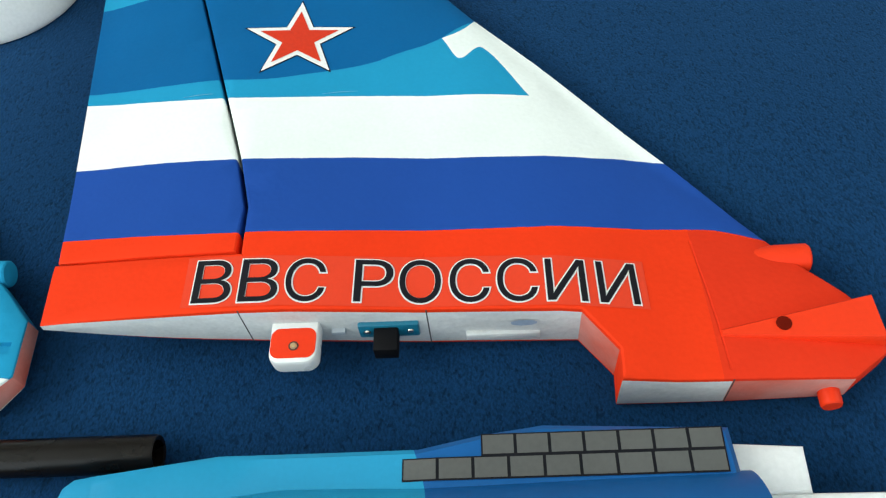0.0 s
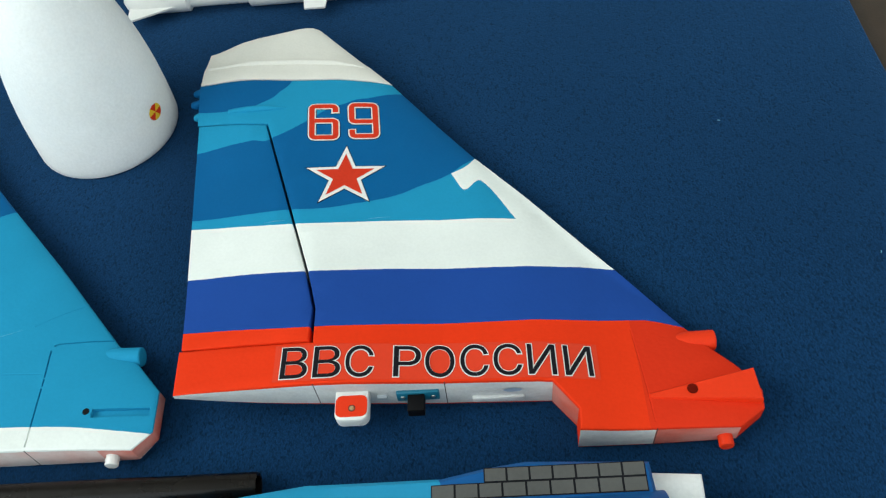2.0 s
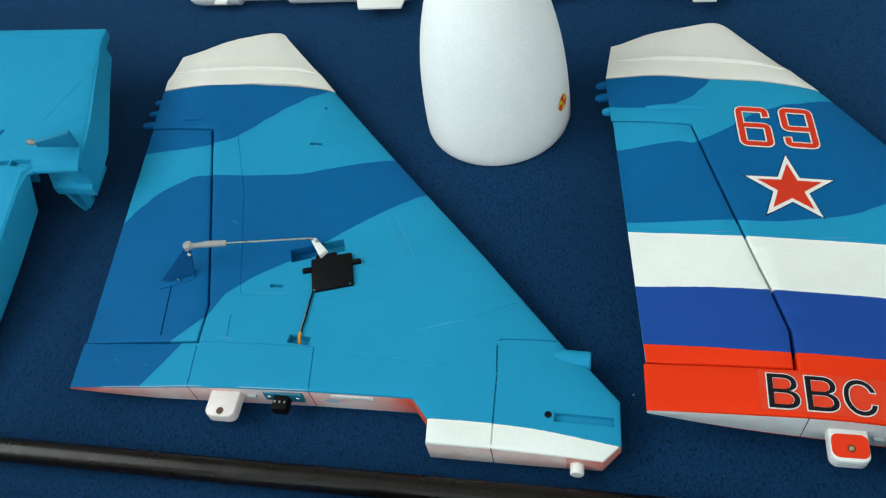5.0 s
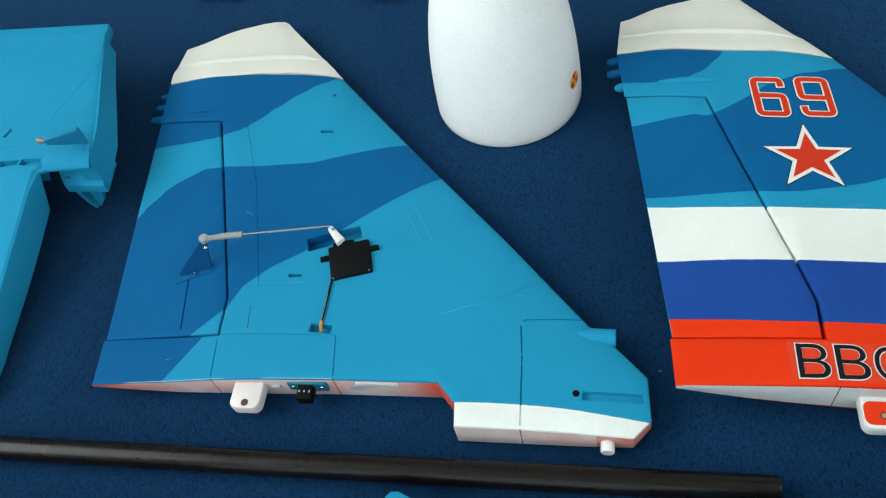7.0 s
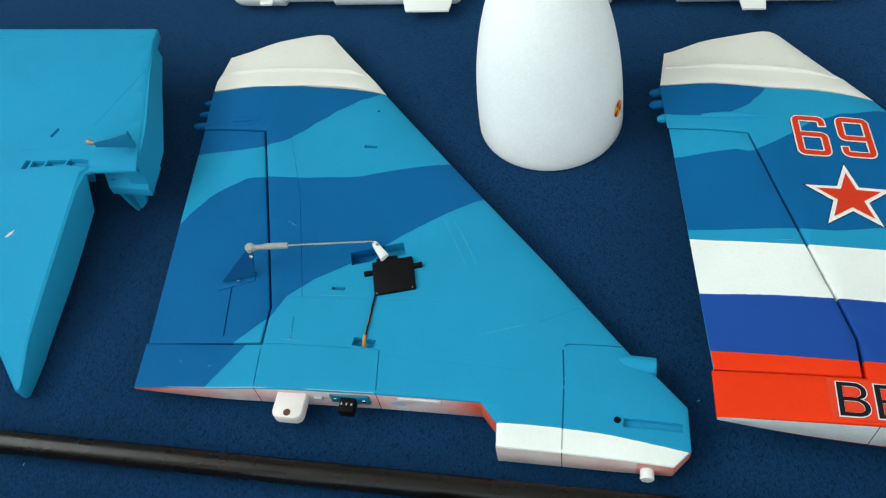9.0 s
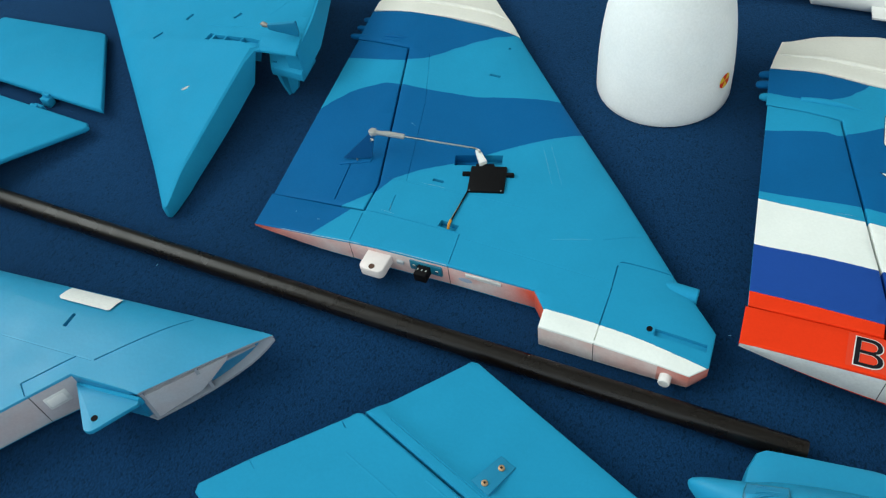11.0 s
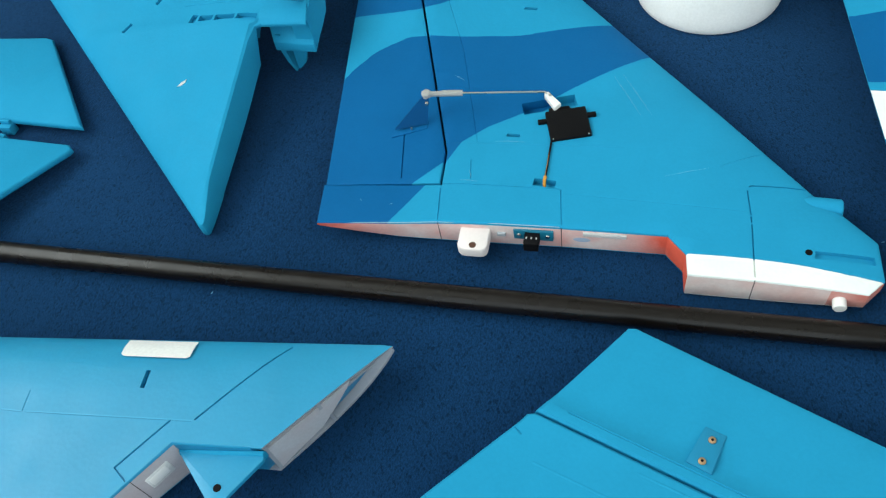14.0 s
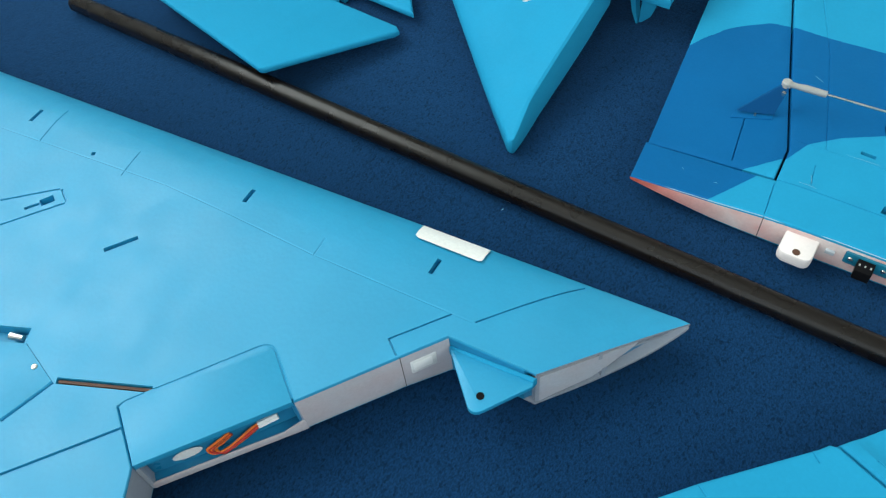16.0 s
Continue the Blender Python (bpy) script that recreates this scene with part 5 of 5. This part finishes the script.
grid_panel("grey_grid", -2.8, 64.6, 67.2, 73.6, 7, 1, flange_top, 0.35)
grid_panel("grey_grid", -24.5, 64.4, 7.4, 14.4, 9, 1, flange_top, 0.35)
part("foam_tongue", prism([(64, 57), (89.6, 57), (90.2, 71.6), (64, 73.4)], 0, 21, 1.2), white_foam, nacelle, "bare white foam tongue")
part("foam_tongue", prism([(66, 8), (118, 8), (118, 58.0), (66, 58.4)], 0, 20.4, 1.2), white_foam, nacelle, "bare white foam tongue")

# ---- the wing panel standing on its blades ----
XP = (-540, 230, 0)


def xp_left(y):
    return -514 - (y - 102) * 1.045


def xp_top(x, y):
    ridge = on_line(y, [(101, 11.5), (137, 20), (169, 29), (237, 47.5), (362, 49)])
    fall = on_line(y, [(200, 0.155), (245, 0.13), (300, 0.03), (330, 0.0)]) * max(0.0, -511 - x)
    edge = max(0.0, (x - xp_left(y)) * 0.69)
    droop = 6.0 * math.exp(-abs(y - 238) / 5.0) * clamp((x + 517) / 4) * (1 if y > 232 else 0)
    return max(6.0, ridge - droop - fall - 9.0 * math.exp(-edge / 6.0) * clamp((y - 101) / 40))


def xp_bottom(x, y):
    under = on_line(y, [(101, 0), (130, 0), (178, 10), (238, 26), (262, 28), (325, 32), (366, 43)])
    if x > -516 and 234 < y < 250:
        return xp_top(x, y) - 2.4
    return max(0.0, min(under, xp_top(x, y) - 7))


panel = thing("inner_wing", XP, "light blue foam wing panel propped on blades, control horn raised", "model part", "wing halves")
xp_lines = [(-690, 358, -522, 356, 0.8, -0.5), (-570, 255, -528, 256.5, 0.5, 0.3), (-560.4, 240, -559.4, 246.4, 4.0, 2.8), (-555.6, 243.2, -546, 243, 4.4, 3.4), (-544, 243, -530, 242.4, 4.4, 3.4), (-528, 242.4, -514.6, 241.8, 4.4, 3.4),
            (-594, 259, -591, 265, 2.2, 2.2), (-551, 265, -548, 271, 2.2, 2.2), (-612, 237, -608, 244, 2.2, 2.2), (-522, 272, -503, 330, 0.6, 0.2)]
xp_mesh = slab([(-518.8, 108.6), (-517.0, 106.8), (-515.0, 106.0), (-513.2, 106.4), (-512.2, 108.0), (-512.2, 114), (-513.6, 137), (-512.8, 169), (-511, 238.6), (-481.6, 239.4), (-483.6, 256), (-488.4, 278), (-502.4, 319), (-512.4, 354), (-512.6, 362), (-514.6, 365.4), (-786, 367)], xp_top, xp_bottom, 2.2, 13.0,
                        guides=[((-511, 102), (-783, 362)), ((-505, 102), (-777, 362)), ((-497, 102), (-769, 362)), ((-520, 240), (-480, 240)), ((-520, 241.5), (-480, 241.5)), ((-520, 243.5), (-480, 243.5)), ((-520, 247), (-480, 247))], grooves=xp_lines)
for v in xp_mesh.verts:
    x, y, z = v.co.x / MM, v.co.y / MM, v.co.z / MM
    if x > -517.2 and y < 236.5:
        v.co.x -= 2.8 * MM * clamp((y - 106) / 25) * clamp((z / xp_top(x, y) - 0.45) / 0.4)
part("panel_body", xp_mesh, light_paint, panel)
rim = bmesh.new()
stations_x = [(241.6, -481.4, -480.4, 43.6, 23), (247, -482.0, -479.6, 45.2, 25), (256, -483.0, -478.8, 46.5, 28.5), (266, -485.0, -479, 47, 31), (277, -487.8, -482.4, 47.4, 33), (298, -494.8, -490.6, 47.6, 33.5), (319, -502.0, -499, 47.6, 34), (352, -512, -511.6, 47.4, 34)]
rings = [[rim.verts.new(Vector(p) * MM) for p in ((a - 12, y, hi), (a, y, hi), (b, y, lo), (b - 12, y, lo))] for y, a, b, hi, lo in stations_x]
for p, q in zip(rings, rings[1:]):
    for k in range(4):
        rim.faces.new((p[k], p[(k + 1) % 4], q[(k + 1) % 4], q[k]))
rim.faces.new(rings[0])
rim.faces.new(rings[-1])
part("flared_side", rim, light_paint, panel, "flared side face of the panel")


def upright(outline, y0, y1):
    """A plate standing in the x, z plane, from y0 to y1 (functions of z or numbers)."""
    b = bmesh.new()
    front, back = ([b.verts.new(Vector((x, y, z)) * MM) for x, z in outline] for y in (y0, y1))
    b.faces.new(front)
    b.faces.new(back[::-1])
    for k in range(len(outline)):
        b.faces.new((front[k], front[(k + 1) % len(outline)], back[(k + 1) % len(outline)], back[k]))
    return b


part("support_blade", upright([(-507.4, 30), (-504.0, 30), (-503.6, 16), (-502.4, 7), (-500.6, 0), (-501.8, 0), (-505.2, 8), (-507.0, 16)], 242.4, 249), light_paint, panel)
part("support_blade", upright([(-499.6, 30), (-491.4, 30), (-491.0, 14), (-493.4, 6), (-499.0, 0), (-500.4, 0), (-500.2, 12)], 244.6, 247.6), light_paint, panel)
part("end_box", prism([(-512.6, 250), (-508.0, 239.4), (-480.4, 238.8), (-483.6, 262), (-514, 262)], 20, lambda x, y: min(42, 26 + max(0.0, y - 238.8) * 1.25), 0.4), light_paint, panel, "square blue fitting under the panel")
hornx = part("control_horn", prism([(-504, 246.6), (-503, 244.6), (-495, 249), (-486, 254.6), (-487, 257.2), (-496, 251.6)], lambda x, y: 57.0 - max(0.0, (x + 503) * 0.6), lambda x, y: 61.0 - max(0.0, (x + 503) * 0.1), 0.4), clear_blue, panel, "blue control horn")
part("ball_link", pipe([(-510, 246.5, 59.5), (-508.5, 246.6, 59.5), (-506.6, 246.4, 59.5), (-503.5, 246, 59)], [0.8, 1.8, 2.0, 1.1], 12), plain("tan_metal", (0.27, 0.25, 0.23), rough=0.45, metal=0.4), hornx, "worn brass ball link")
part("paint_chip", prism([(-557.5, 195.4), (-555, 198), (-551.8, 199.6), (-552.6, 197.4), (-555.4, 195.4)], lambda x, y: xp_top(x, y) - 1, lambda x, y: xp_top(x, y) + 0.35, 0.1), white_foam, panel, "white chip in the paint")

# ---- the two thin tailplane halves ----


def tailplane(base, outline, low, high, tabs, label):
    ob = thing("tailplane", base, label, "model part", "tailplane halves")
    part("blade", prism(outline, low, high, 1.6, segments=3), light_paint, ob)
    for x, y, s in tabs:
        z = high(x, y)
        part("hinge_lug", turned(box(x - 4.5, x + 4.5, y - 3.2, y + 3.2, 0, z - 2.4, 0.6), -2, (x, y)), light_paint, ob)
        part("hinge_pad", turned(box(x - 3.6, x + 3.6, y - 1.2 + s, y + 1.2 + s, z - 3, z + 0.4, 0.5), -2, (x, y)), light_paint, ob)
    return ob


tailplane((-710, 215, 0), [(-626.5, 175), (-640, 175.4), (-743, 181), (-802, 184.6), (-804, 188), (-808, 251), (-804, 253.4), (-786, 254.4), (-699, 259.6), (-693, 258)],
          lambda x, y: 4.6 - 3.0 * clamp((y - 235) / 25), lambda x, y: 9.6 - 3.0 * clamp((y - 235) / 25), [(-686, 175.4, 1.2), (-752, 178.8, 1.2)], "light blue foam tailplane half with hinge lugs, lying flat")
tailplane((-710, 120, 0), [(-671, 77), (-668.6, 78.4), (-626, 153.6), (-625.4, 157), (-629.6, 160.6), (-736, 166.8), (-804, 170.6), (-808, 168), (-796, 107), (-793, 104.6)],
          lambda x, y: max(0.0, 3.8 + (163 - y) * 0.15), lambda x, y: 8.6 + (163 - y) * 0.15, [(-688, 165.6, -1.4), (-753, 168.6, -1.4)], "light blue foam tailplane half leaning on the tube")

# ---- the tapered end of one more wing panel beyond the tailplanes ----
far_wing = thing("inner_wing", (-880, 200, 0), "light blue foam wing panel with a tapered rounded end", "model part", "wing halves")
part("panel_body", slab([(-856.4, 129.4), (-855.2, 128.6), (-854, 129.6), (-853, 150), (-856, 260), (-930, 262), (-876, 163)], lambda x, y: on_line(y, [(128, 4), (140, 9), (160, 13), (260, 30)]), lambda x, y: 0.0, 1.2, 12.0), light_paint, far_wing)
part("tip_cap", pipe([(-855.2, 131, 0.2), (-855.2, 131, 4.6), (-855.2, 131.4, 5.4)], [1.9, 1.9, 1.0], 14), light_paint, far_wing)

# ---- white missiles beyond the fins ----


def missile(name, x0, x1, y, r, fins, label):
    ob = thing(name, ((x0 + x1) / 2, y, 0), label, "model part", "missiles")
    steps = [(0, 0.25), (0.012, 0.62), (0.035, 0.9), (0.07, 1.0), (0.24, 1.0), (0.25, 0.72), (0.46, 0.72), (0.47, 1.0), (0.7, 1.0), (0.985, 1.0), (1.0, 0.85)]
    part("body", pipe([(x0 + (x1 - x0) * s, y, r) for s, _ in steps], [r * k for _, k in steps], 20), white_plastic, ob)
    for a, b, reach, z, swept in fins:
        for d in (-1, 1):
            shape = [(a, y + 4 * d), (a + (b - a) * 0.03, y + reach * d), (a + (b - a) * 0.1, y + reach * d), (b, y + 6 * d)] if swept else [(a, y + 4 * d), (a + (b - a) * 0.15, y + reach * d), (b - (b - a) * 0.05, y + reach * d), (b, y + 4 * d)]
            part("fin", prism(shape, z - 0.8, z + 0.8, 0.3), white_plastic, ob)
    return ob


missile("missile", -501, -318, 457, 10, [(-362, -321, 24, 9, False), (-476, -464, 14, 9, False)], "white plastic model missile with square tail fins")
missile("missile", -255, -52, 456, 10, [(-120, -101, 24, 9, False), (-250, -206, 23, 9, True)], "white plastic model missile with small fins")

# ---- specks of lint on the blanket ----
random.seed(9)
specks = bmesh.new()
for x, y in ((212, 195), (-498, 70), (-154, 138), (150, 300), (-445, 20)):
    a = random.uniform(0, math.pi)
    pipe([(x - 0.9 * math.cos(a), y - 0.9 * math.sin(a), 0.1), (x + 0.2, y, 0.5), (x + 0.8 * math.cos(a), y + 0.8 * math.sin(a), 0.2)], [0.1, 0.22, 0.1], 6, bm=specks)
single("lint", specks, scuff_white, "tiny pale lint specks on the blanket", "lint", kind="stuff")
